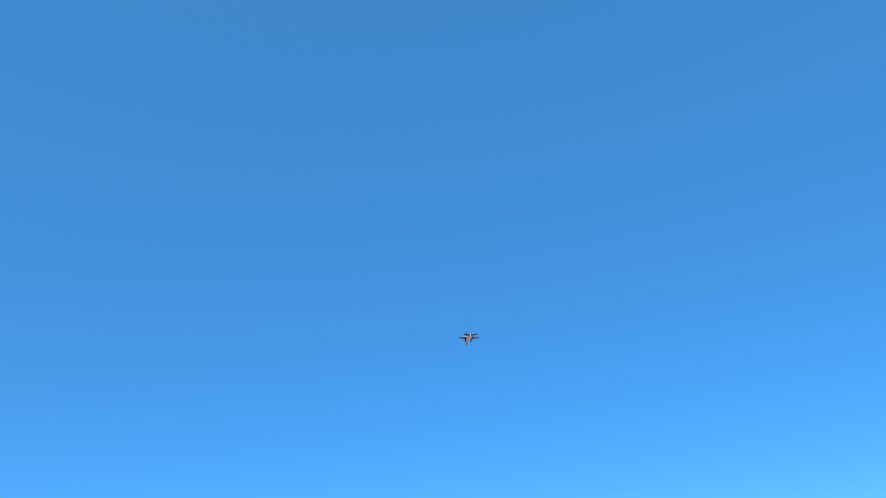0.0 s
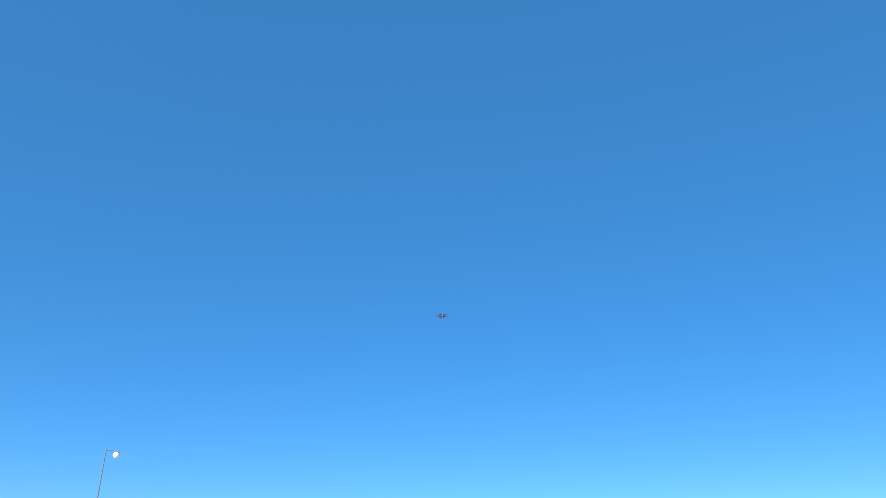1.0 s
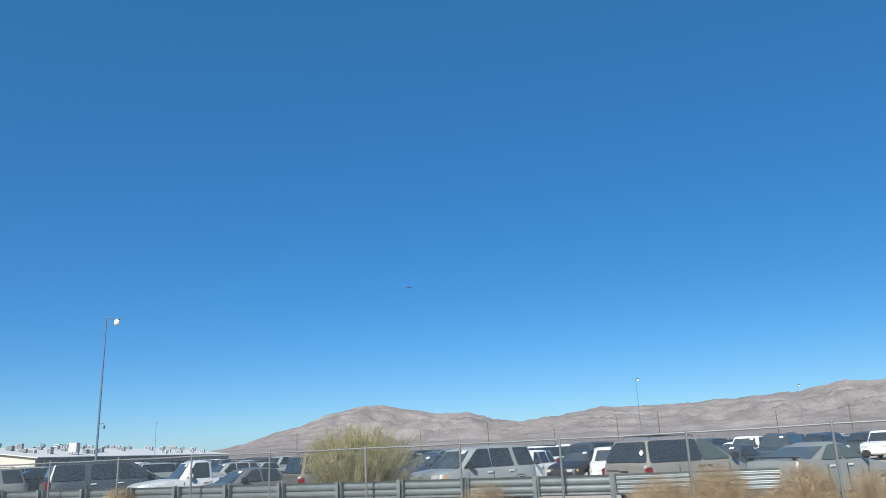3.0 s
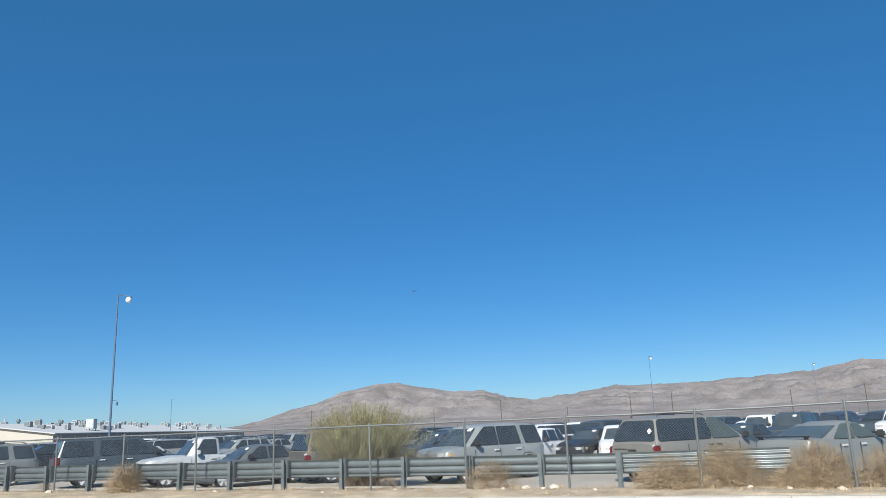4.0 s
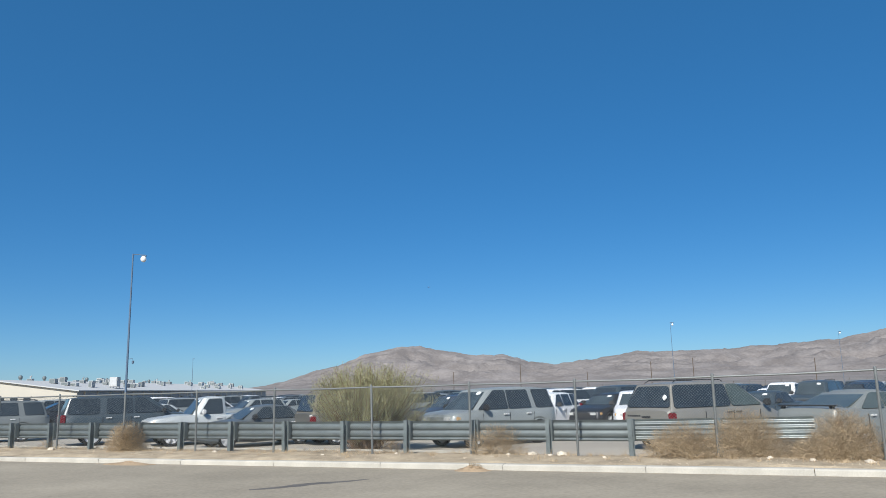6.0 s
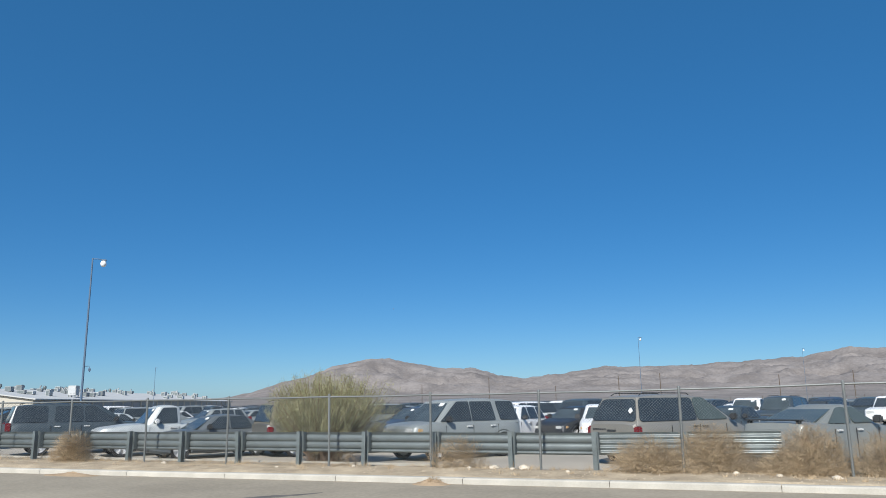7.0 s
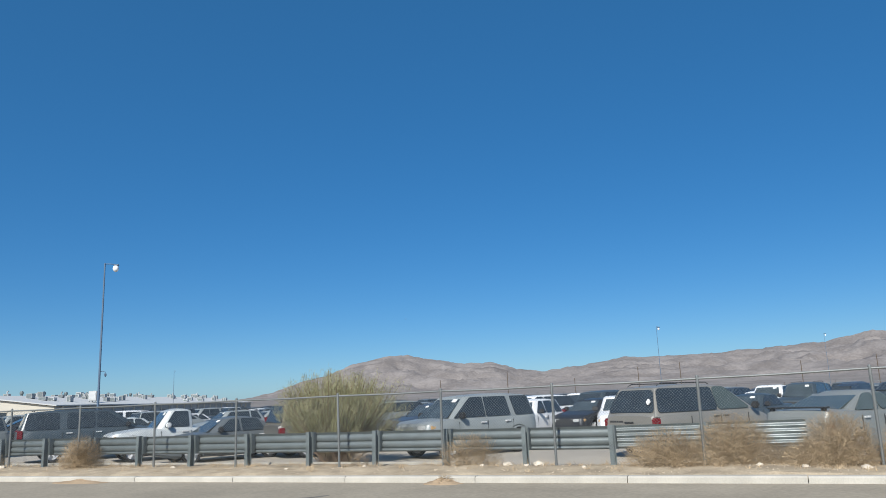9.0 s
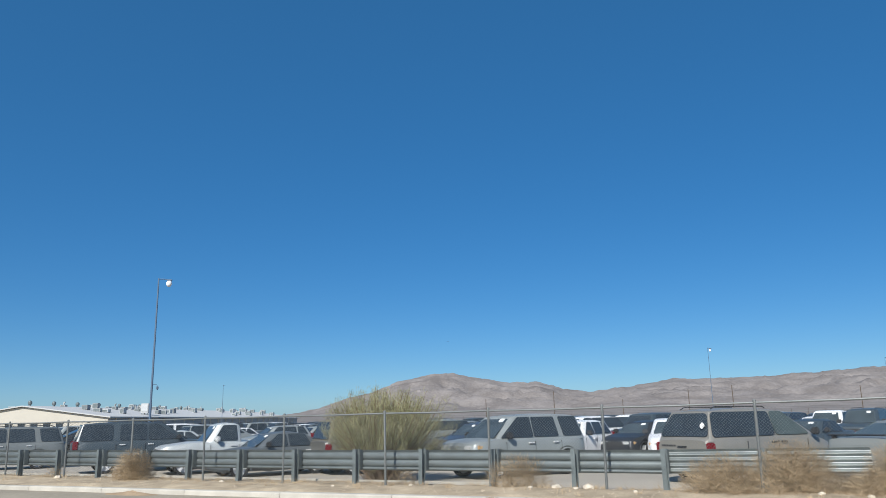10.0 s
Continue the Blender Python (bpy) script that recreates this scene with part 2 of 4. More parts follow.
# ---- mountains ----
RIDGE = [(-40, 2.2), (-20, 2.6), (-8.6, 3.0), (-7.8, 3.25), (-5.5, 3.45), (-3.0, 2.97), (0, 2.75), (5, 2.56), (8.2, 2.5), (11, 2.62), (14.2, 2.1), (16.8, 1.86),
         (18.9, 2.1), (20.6, 2.66), (22.5, 2.67), (25, 3.05), (27.0, 3.38), (27.8, 3.52), (28.6, 3.40), (30.6, 3.04), (32.7, 2.3), (34.4, 1.87), (36.9, 1.1), (38.9, 0.66), (42, 0.3), (50, 0.5), (58, 0.75), (66, 0.5), (80, 0.3)]


def mountains():
    bm = bmesh.new()
    na, nr = 700, 110
    grid = []
    for i in range(na + 1):
        az = -40 + 120 * i / na
        row = []
        crest = math.tan(radians(interp(az, RIDGE))) * 4150
        crest += (6 * noise.noise((az * 1.1, 0, 0)) + 3.5 * noise.noise((az * 3.9, 5, 0)) + 1.2 * noise.noise((az * 9, 9, 0))) * min(1, crest / 120)
        for j in range(nr + 1):
            r = 1100 + 3600 * j / nr
            s = Vector((math.sin(radians(-az)) * r, math.cos(radians(-az)) * r, 0))
            fan = 40 * min(1, max(0, (r - 1300) / 1900)) ** 1.5
            t = min(1, max(0, (r - 2500) / 1650))
            up = t ** 1.15 if r <= 4150 else 1 - 0.5 * (r - 4150) / 550
            rid = abs(noise.fractal(s * 0.0021 + Vector((3, 1, 0)), 0.85, 2.1, 5))
            rel = 1 - min(1.0, rid * 1.5) * (1 - t * t if r <= 4150 else 0.2) * 0.8
            z = fan * (1 - t) + (crest * up) * rel + 5 * t * noise.noise(s * 0.012) + 3 * t * noise.noise(s * 0.03)
            z = max(z, fan * min(1, crest / 160))
            row.append(bm.verts.new((s.x, s.y, z - 0.5 if j else -1.5)))
        grid.append(row)
    for i in range(na):
        for j in range(nr):
            bm.faces.new((grid[i][j], grid[i + 1][j], grid[i + 1][j + 1], grid[i][j + 1]))
    bmesh.ops.recalc_face_normals(bm, faces=bm.faces)
    if bm.faces[0].normal.z < 0:
        bmesh.ops.reverse_faces(bm, faces=bm.faces)
    tagged(part("mountain_range", bm, ROCK, smooth=True), "bare desert mountains on the horizon, mauve-brown paled for haze", "mountains", kind="structure")


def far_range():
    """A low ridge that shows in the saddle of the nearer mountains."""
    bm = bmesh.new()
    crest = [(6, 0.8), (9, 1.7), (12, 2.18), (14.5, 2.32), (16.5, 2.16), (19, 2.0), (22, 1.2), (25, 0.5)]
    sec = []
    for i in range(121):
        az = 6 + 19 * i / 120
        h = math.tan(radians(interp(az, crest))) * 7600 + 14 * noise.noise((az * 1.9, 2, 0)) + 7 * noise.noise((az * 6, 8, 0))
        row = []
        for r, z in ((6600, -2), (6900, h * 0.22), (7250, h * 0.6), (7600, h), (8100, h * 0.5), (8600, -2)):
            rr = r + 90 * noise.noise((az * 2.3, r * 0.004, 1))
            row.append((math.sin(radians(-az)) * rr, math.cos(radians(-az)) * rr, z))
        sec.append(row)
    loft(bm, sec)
    tagged(part("far_mountain_range", bm, FARROCK, smooth=True), "far ridge in the saddle of the mountains, blue-grey for haze", "mountains", kind="structure")


mountains()
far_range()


# ---- chain-link fence ----
FENCE_Y, FENCE_TOP = 16.0, 1.80
POST_X = [-45.6, -42.5, -39.4, -36.3, -33.3, -30.2, -27.2, -24.2, -21.15, -18.1, -15.10, -12.20, -8.95, -6.10, -3.36, -0.24, 2.93, 6.0, 9.05, 12.1, 15.15]


def fence():
    root = empty("chain_link_fence", "galvanised chain-link fence with round posts and top rail", "fence")
    base = None
    for x in POST_X:
        lean = pose(x, FENCE_Y, 0.014 * max(0, x + 1.5), random.uniform(-0.6, 0.6), random.uniform(-0.5, 0.5), 0)
        if base is None:
            bm = tube(bmesh.new(), [(0, 0, -0.3), (0, 0, FENCE_TOP + 0.02)], 0.030, 10)
            tube(bm, [(0, 0, FENCE_TOP + 0.0), (0, 0, FENCE_TOP + 0.05), (0, 0, FENCE_TOP + 0.075)], [0.034, 0.034, 0.012], 10)
            base = part("post", bm, WIRE, root)
            base.matrix_basis = lean
        else:
            share(base, "post", root, lean)
    for a, b in zip(POST_X, POST_X[1:]):
        za, zb = (FENCE_TOP + 0.014 * max(0, x + 1.5) for x in (a, b))
        part("top_rail", tube(bmesh.new(), [(a, FENCE_Y, za), ((a + b) / 2, FENCE_Y, (za + zb) / 2 - 0.012), (b, FENCE_Y, zb)], 0.022, 8), WIRE, root)
    # woven fabric: two sets of slanting wires
    d, r = 0.066, 0.0019
    verts, faces = [], []
    h = FENCE_TOP - 0.03
    x0, x1 = POST_X[0], POST_X[-1]
    for side in (1, -1):
        x = x0 - h
        while x < x1 + h:
            a, b = (x, 0.03), (x + side * h, h)
            if max(a[0], b[0]) > x0 and min(a[0], b[0]) < x1:
                k = len(verts)
                y = FENCE_Y - 0.035 + side * 0.0025
                for px, pz in (a, b):
                    verts += [(px - r, y, pz), (px + r, y - r, pz), (px + r, y + r, pz)]
                faces += [(k, k + 1, k + 4, k + 3), (k + 1, k + 2, k + 5, k + 4), (k + 2, k, k + 3, k + 5)]
            x += d
    me = bpy.data.meshes.new("wire_mesh")
    me.from_pydata(verts, [], faces)
    me.materials.append(MESHW)
    ob = new("wire_mesh", me)
    ob.parent = root
    tagged(ob, "diamond-woven galvanised wire", kind="stuff")


fence()

# ---- guardrail of triple-wave beams ----
RAIL_Y, RAIL_TOP = 16.60, 0.890
GPOST_X = [-2.17 - 1.975 * i for i in range(0, 20)] + [-0.2]


def guardrail():
    root = empty("guardrail", "galvanised triple-wave steel guardrail on steel posts", "guardrail")
    pb = bb = None
    for x in sorted(GPOST_X):
        m = pose(x + random.uniform(-0.02, 0.02), RAIL_Y - 0.28, 0, random.uniform(-1, 1), random.uniform(-1, 1), 0)
        if pb is None:
            bm = box(bmesh.new(), -0.052, 0.052, -0.085, -0.075, -0.4, RAIL_TOP + 0.02)
            box(bm, -0.005, 0.005, -0.0749, 0.0749, -0.4, RAIL_TOP + 0.02)
            box(bm, -0.052, 0.052, 0.075, 0.085, -0.4, RAIL_TOP + 0.02)
            pb = part("post", bm, POSTM, root)
            pb.matrix_basis = m
            bb = part("spacer_block", boxed(-0.06, 0.065, 0.088, 0.235, RAIL_TOP - 0.50, RAIL_TOP + 0.0, bevel=0.008), POSTM, root, "dark steel spacer block")
            bb.matrix_basis = m
        else:
            share(pb, "post", root, m)
            share(bb, "spacer_block", root, m)
    # beams, each 3.95 m, lapped
    prof = []
    H = 0.506
    # a lip that leans back under the top edge, then three rounded waves
    prof += [(-0.022 + 0.044 * k / 4, RAIL_TOP - 0.01 - H * 0.12 * k / 4) for k in range(4)]
    for u0, u1 in ((0.12, 0.48), (0.48, 0.83), (0.83, 1.0)):
        for k in range(10):
            prof.append((0.022 - 0.052 * math.sqrt(math.sin(math.pi * k / 10)), RAIL_TOP - 0.01 - H * (u0 + (u1 - u0) * k / 10)))
    prof.append((0.022, RAIL_TOP - 0.01 - H))
    sec = [(y, z) for y, z in prof] + [(y + 0.006, z) for y, z in prof[::-1]]
    beam = None
    xs = [-41.67 + 3.95 * i for i in range(11)]
    for i, x in enumerate(xs):
        ln = 3.98
        last = i == len(xs) - 1
        m = pose(x, RAIL_Y + (0.004 if i % 2 else 0), 0.005 if last else 0, 0, -0.6 if last else 0, 0)
        if x + ln > 1.7:
            ln = 1.72 - x
        if beam is None or ln < 3.9:
            form = sec
            if last:   # deeper, narrower corrugation
                wave = [(-0.024 * math.cos(2 * math.pi * 4.5 * k / 72), RAIL_TOP - 0.01 - H * k / 72) for k in range(73)]
                form = wave + [(y + 0.006, z) for y, z in wave[::-1]]
            bm = loft(bmesh.new(), [[(xx, y, z) for y, z in form] for xx in (0.0, ln)], caps=False)
            beam2 = part("rail_beam", bm, BRIGHT if last else GALV, root, "bright new galvanised beam" if last else "", smooth=True)
            beam2.matrix_basis = m
            beam = beam or beam2
        else:
            share(beam, "rail_beam", root, m)


guardrail()


# ---- vehicles ----
def wheel_parts(parent, x, y, r, w):
    side = 1 if y > 0 else -1
    wh = new("wheel")
    wh.parent = parent
    wh.matrix_basis = pose(x, y, r)
    bm = bmesh.new()
    prof = [(r * 0.75, -w / 2 + 0.02), (r * 0.92, -w / 2), (r, -w / 2 + 0.03), (r, w / 2 - 0.03), (r * 0.92, w / 2), (r * 0.75, w / 2 - 0.02)]
    n = 24
    rings = [[bm.verts.new((pr * math.cos(2 * math.pi * k / n), py, pr * math.sin(2 * math.pi * k / n))) for k in range(n)] for pr, py in prof]
    for a, b in zip(rings, rings[1:] + rings[:1]):
        for k in range(n):
            bm.faces.new((a[k], a[(k + 1) % n], b[(k + 1) % n], b[k]))
    bmesh.ops.recalc_face_normals(bm, faces=bm.faces)
    part("tyre", bm, RUBBER, wh, smooth=False)
    bm = bmesh.new()
    yo = side * (w / 2 - 0.045)
    hub = bmesh.ops.create_cone(bm, cap_ends=True, segments=16, radius1=r * 0.16, radius2=r * 0.14, depth=0.05)
    bmesh.ops.transform(bm, matrix=pose(0, yo + side * 0.015, 0, 90, 0, 0), verts=hub["verts"])
    disc = bmesh.ops.create_cone(bm, cap_ends=True, segments=24, radius1=r * 0.76, radius2=r * 0.76, depth=0.02)
    bmesh.ops.transform(bm, matrix=pose(0, yo - side * 0.07, 0, 90, 0, 0), verts=disc["verts"])
    for k in range(6):
        box(bm, r * 0.12, r * 0.77, -0.02, 0.02, -0.035, 0.035, m=pose(0, yo, 0, 0, 60 * k, 0))
    part("rim", bm, RIM, wh)
    return wh


def car(name, label, spec, paintm, m=None, parts=True, group="parked vehicles"):
    """A vehicle that faces +x, standing on z = 0."""
    root = empty(name, label, spec.get("cat", "car"), m, group)
    L, W, H = spec["L"], spec["W"], spec["H"]
    top, wr, fx, rx = spec["top"], spec["wheel"], spec["fx"], spec["rx"]
    clear = spec.get("clear", 0.24)
    wx = (fx, rx)
    xs = {-L / 2, L / 2, -L / 2 + 0.05, L / 2 - 0.05, -L / 2 + 0.15, L / 2 - 0.15}
    xs |= {x for x, _ in top}
    R = wr * 1.16
    for c in wx:
        for a in range(0, 181, 20):
            xs.add(round(c + R * math.cos(radians(a)), 4))
        xs |= {c - R - 0.01, c + R + 0.01}
    xs |= set(np.linspace(-L / 2, L / 2, 12).round(3))
    secs = []
    for x in sorted(xs):
        zt = interp(x, top)
        zb = clear
        for c in wx:
            if abs(x - c) < R:
                zb = max(zb, wr + math.sqrt(max(0, R * R - (x - c) ** 2)) - 0.02)
        e = max(0, abs(x) - (L / 2 - 0.5)) / 0.5
        hw = W / 2 - 0.16 * e ** 2.2
        if e > 0:
            zb = max(zb, clear + 0.10 * e * e)
        zm = zb + (zt - zb) * 0.55
        zs = min(zt - 0.02, max(zb + 0.02, zt - 0.12))
        half = [(hw - 0.06, zb), (hw, zb + min(0.08, (zt - zb) * 0.2)), (hw + 0.0, zm), (hw - 0.02, zs), (hw - 0.055, zt - 0.025), (hw - 0.13, zt)]
        crown = [(hw * 0.5, zt + 0.018), (0, zt + 0.026)]
        pts = half + crown
        ring = [(x, y, z) for y, z in pts] + [(x, -y, z) for y, z in pts[-2::-1]]
        secs.append(ring)
    part("body", loft(bmesh.new(), secs), paintm, root, smooth=True)
    # cabin
    xa, xb, xc, xd = spec["cabin"]   # windscreen foot, rear foot, roof front, roof rear
    zb, wb, wt = spec["belt"], W / 2 - 0.07, W / 2 - spec.get("tumble", 0.22)
    bm = bmesh.new()
    low = [(xa, wb - 0.10, zb), (xa - 0.25, wb, zb), (xb + 0.12, wb, zb), (xb, wb - 0.05, zb)]
    zr = H - 0.035
    up = [(xc, wt - 0.10, zr - 0.02), (xc - 0.25, wt, zr), (xd + 0.12, wt, zr - 0.005), (xd, wt - 0.05, zr - 0.02)]
    def stations(q):
        (x0, y0, _), (x1, y1, _), (x2, y2, _), (x3, y3, _) = q
        side = [(x0, y0), (x0 + (x1 - x0) * 0.35, y0 + (y1 - y0) * 0.72), (x1, y1)]
        side += [(x1 + (x2 - x1) * k / 5, y1) for k in range(1, 5)]
        return side + [(x2, y2), (x2 + (x3 - x2) * 0.7, y2 + (y3 - y2) * 0.45), (x3, y3)]

    sl, su = stations(low), stations(up)
    xm, xh = (xc + xd) / 2, (xc - xd) / 2
    bow = spec.get("arch", 0.06)
    arch = lambda x: -bow * ((x - xm) / xh) ** 2
    levels = [[(x, y, zb - 0.08) for x, y in sl]]
    levels.append([(a[0] + (c[0] - a[0]) * 0.93, a[1] + (c[1] - a[1]) * 0.93, zb + (zr - zb) * 0.93) for a, c in zip(sl, su)])
    for shrink, y_in, dz in ((0.995, 0.012, -0.018), (0.975, 0.05, 0.012), (0.94, 0.13, 0.030)):
        levels.append([(xm + (x - xm) * shrink, y - y_in, zr + dz + arch(x)) for x, y in su])
    rings = [[bm.verts.new(p) for p in lv] + [bm.verts.new((x, -y, z)) for x, y, z in lv[::-1]] for lv in levels]
    n = len(rings[0])
    for lo, hi in zip(rings, rings[1:]):
        for k in range(n):
            bm.faces.new((lo[k], lo[(k + 1) % n], hi[(k + 1) % n], hi[k]))
    mid, half = rings[-1], n // 2
    ridge = [bm.verts.new((v.co.x, 0, v.co.z + 0.012)) for v in mid[:half]]
    for k in range(half - 1):
        bm.faces.new((mid[k], mid[k + 1], ridge[k + 1], ridge[k]))
        bm.faces.new((ridge[k], ridge[k + 1], mid[n - 2 - k], mid[n - 1 - k]))
    bm.faces.new((mid[0], ridge[0], mid[n - 1]))
    bm.faces.new((mid[half - 1], mid[half], ridge[half - 1]))
    bmesh.ops.recalc_face_normals(bm, faces=bm.faces)
    part("cabin", bm, spec.get("cabin_paint", paintm), root, smooth=True)

    curve = spec.get("corner", 0.06)

    def pane(nm, quad, material, label=""):
        bm = bmesh.new()
        q = [Vector(p) for p in quad]
        nrm = (q[1] - q[0]).cross(q[3] - q[0]).normalized()
        c = sum(q, Vector()) / 4
        if nrm.dot(c - Vector((0, 0, c.z * 0.5))) < 0:
            nrm = -nrm
        rim = []
        for k in range(4):
            p, a, b = q[k], q[k - 1], q[(k + 1) % 4]
            ra, rb = min(curve, (a - p).length * 0.25), min(curve, (b - p).length * 0.25)
            pa, pb = p + (a - p).normalized() * ra, p + (b - p).normalized() * rb
            rim += [pa * (1 - t) ** 2 + p * 2 * t * (1 - t) + pb * t * t for t in (0, 0.33, 0.67, 1)]
        fr = [bm.verts.new(p + nrm * 0.008) for p in rim]
        bk = [bm.verts.new(p - nrm * 0.02) for p in rim]
        bm.faces.new(fr)
        n = len(rim)
        for k in range(n):
            bm.faces.new((fr[k], fr[(k + 1) % n], bk[(k + 1) % n], bk[k]))
        bmesh.ops.recalc_face_normals(bm, faces=bm.faces)
        part(nm, bm, material, root, label)

    def on_side(xl, v, s):
        """A point on the cabin's side: xl along the belt, v up."""
        y = wb + (wt - wb) * v
        return (xl, s * y, zb + (zr - zb) * v)

    for s in (1, -1):
        for (x0, x1, t0, t1, kind) in spec["windows"]:
            g = {"d": GLASS, "l": GLASSL, "p": DUSTG}[kind]
            pane("side_window", [on_side(x0, 0.04, s), on_side(x1, 0.04, s), on_side(t1, 0.91, s), on_side(t0, 0.91, s)], g)

    def ends(xf, xt, yb, yt, v0, v1, g, nm):
        f = lambda v: xf + (xt - xf) * v
        yy = lambda v: (yb + (yt - yb) * v)
        z = lambda v: zb + (zr - 0.02 - zb) * v
        pane(nm, [(f(v0), yy(v0), z(v0)), (f(v0), -yy(v0), z(v0)), (f(v1), -yy(v1), z(v1)), (f(v1), yy(v1), z(v1))], g)

    ends(xa, xc, wb - 0.14, wt - 0.14, 0.03, 0.92, GLASSL, "windscreen")
    ends(xb, xd, wb - 0.09, wt - 0.08, spec.get("rw", 0.06), 0.90, spec.get("rear_glass", GLASS), "rear_window")
    if parts and spec.get("sticker", True):
        v0, v1 = 0.72, 0.86
        f = lambda v: xa + (xc - xa) * v
        z = lambda v: zb + (zr - 0.02 - zb) * v
        y0 = wt - 0.42
        q = [(f(v0), y0, z(v0)), (f(v0), y0 + 0.2, z(v0)), (f(v1), y0 + 0.2, z(v1)), (f(v1), y0, z(v1))]
        pane("windscreen_sticker", [(x + 0.012, y, zz + 0.012) for x, y, zz in q], PAPER, "white paper lot sticker")
    if parts and spec.get("rear_sticker"):
        pane("rear_sticker", [(xb + 0.035, -0.62, zb + 0.22), (xb + 0.055, -0.54, zb + 0.31), (xb + 0.075, -0.62, zb + 0.40), (xb + 0.055, -0.70, zb + 0.31)], PAPER, "white diamond sticker")
    for x in wx:
        for s in (1, -1):
            wheel_parts(root, x, s * (W / 2 - 0.13), wr, 0.22)
    if not parts:
        return root
    for c in wx:
        for s in (1, -1):
            lip = [(c + R * math.cos(radians(a)), s * (W / 2 - 0.005), wr - 0.02 + R * math.sin(radians(a))) for a in range(-8, 189, 14)]
            part("wheel_arch", tube(bmesh.new(), lip, 0.028, 6), paintm, root, smooth=True)
    zt_f, zt_r = interp(L / 2 - 0.2, top), interp(-L / 2 + 0.1, top)
    for s in (1, -1):
        part("headlamp", boxed(L / 2 - 0.20, L / 2 - 0.005, s * (W / 2 - 0.42) - 0.20, s * (W / 2 - 0.42) + 0.20, zt_f - 0.23, zt_f - 0.09, bevel=0.03), LAMPL, root)
        part("turn_lamp", boxed(L / 2 - 0.36, L / 2 - 0.16, s * (W / 2 - 0.10) - 0.06, s * (W / 2 - 0.10) + 0.06, zt_f - 0.20, zt_f - 0.09, bevel=0.02), AMBER, root, "amber turn lamp")
        tl = spec.get("tail", (0.75, 1.05))
        part("tail_lamp", boxed(-L / 2 + 0.0, -L / 2 + 0.20, s * (W / 2 - 0.13) - 0.09, s * (W / 2 - 0.13) + 0.09, tl[0], tl[1], bevel=0.03), REDL, root, "red tail lamp")
        mx = xa - 0.42
        part("wing_mirror", boxed(mx - 0.09, mx + 0.07, s * (W / 2 + 0.08) - 0.12, s * (W / 2 + 0.08) + 0.10, zb + 0.0, zb + 0.19, bevel=0.04), spec.get("mirror", TRIM), root)
        for hx in spec["handles"]:
            part("door_handle", boxed(hx - 0.11, hx + 0.11, s * (W / 2) - 0.03, s * (W / 2) + 0.03, zb - 0.17, zb - 0.12, bevel=0.012), spec.get("handle", CHROME), root)
        for dx in spec["seams"]:
            part("door_seam", boxed(dx - 0.006, dx + 0.006, s * (W / 2) - 0.02, s * (W / 2) + 0.002, clear + 0.14, zb - 0.10), TRIM, root)
        part("sill_trim", boxed(rx + R + 0.02, fx - R - 0.02, s * (W / 2 - 0.02) - 0.03, s * (W / 2 - 0.02) + 0.025, clear + 0.04, clear + 0.14, bevel=0.015), TRIM, root)
    part("front_bumper", boxed(L / 2 - 0.16, L / 2 + 0.05, -W / 2 + 0.16, W / 2 - 0.16, clear + 0.10, clear + 0.34, bevel=0.05), spec.get("bumper", paintm), root)
    part("rear_bumper", boxed(-L / 2 - 0.07, -L / 2 + 0.16, -W / 2 + 0.14, W / 2 - 0.14, clear + 0.12, clear + 0.36, bevel=0.05), spec.get("bumper", paintm), root)
    part("grille", boxed(L / 2 - 0.1, L / 2 + 0.01, -W * 0.24, W * 0.24, zt_f - 0.30, zt_f - 0.10, bevel=0.02), spec.get("grille", TRIM), root)
    if spec.get("spoiler"):
        part("spoiler", boxed(-L / 2 + 0.05, -L / 2 + 0.25, -W / 2 + 0.16, W / 2 - 0.16, zt_r + 0.07, zt_r + 0.10, bevel=0.012), TRIM, root, "dark boot spoiler")
        part("spoiler_foot", boxed(-L / 2 + 0.1, -L / 2 + 0.2, -W / 2 + 0.22, -W / 2 + 0.30, zt_r, zt_r + 0.069), TRIM, root)
        part("spoiler_foot", boxed(-L / 2 + 0.1, -L / 2 + 0.2, W / 2 - 0.30, W / 2 - 0.22, zt_r, zt_r + 0.069), TRIM, root)
    if spec.get("badge"):
        for k in range(6):
            part("badge_bar", boxed(-L / 2 - 0.008, -L / 2 + 0.01, 0.22 + 0.085 * k, 0.285 + 0.085 * k, 0.93, 0.975), TRIM, root)
        part("tailgate_handle", boxed(-L / 2 - 0.025, -L / 2 + 0.01, -0.16, 0.16, 0.90, 0.95, bevel=0.008), TRIM, root)
    if spec.get("rack"):
        for s in (1, -1):
            part("roof_rail", tube(bmesh.new(), [(xc - 0.4, s * (wt - 0.14), H - 0.02), (xc - 0.5, s * (wt - 0.14), H + 0.03), (xd + 0.35, s * (wt - 0.14), H + 0.045), (xd + 0.2, s * (wt - 0.14), H - 0.02)], 0.014, 6), TRIM, root)
    return root


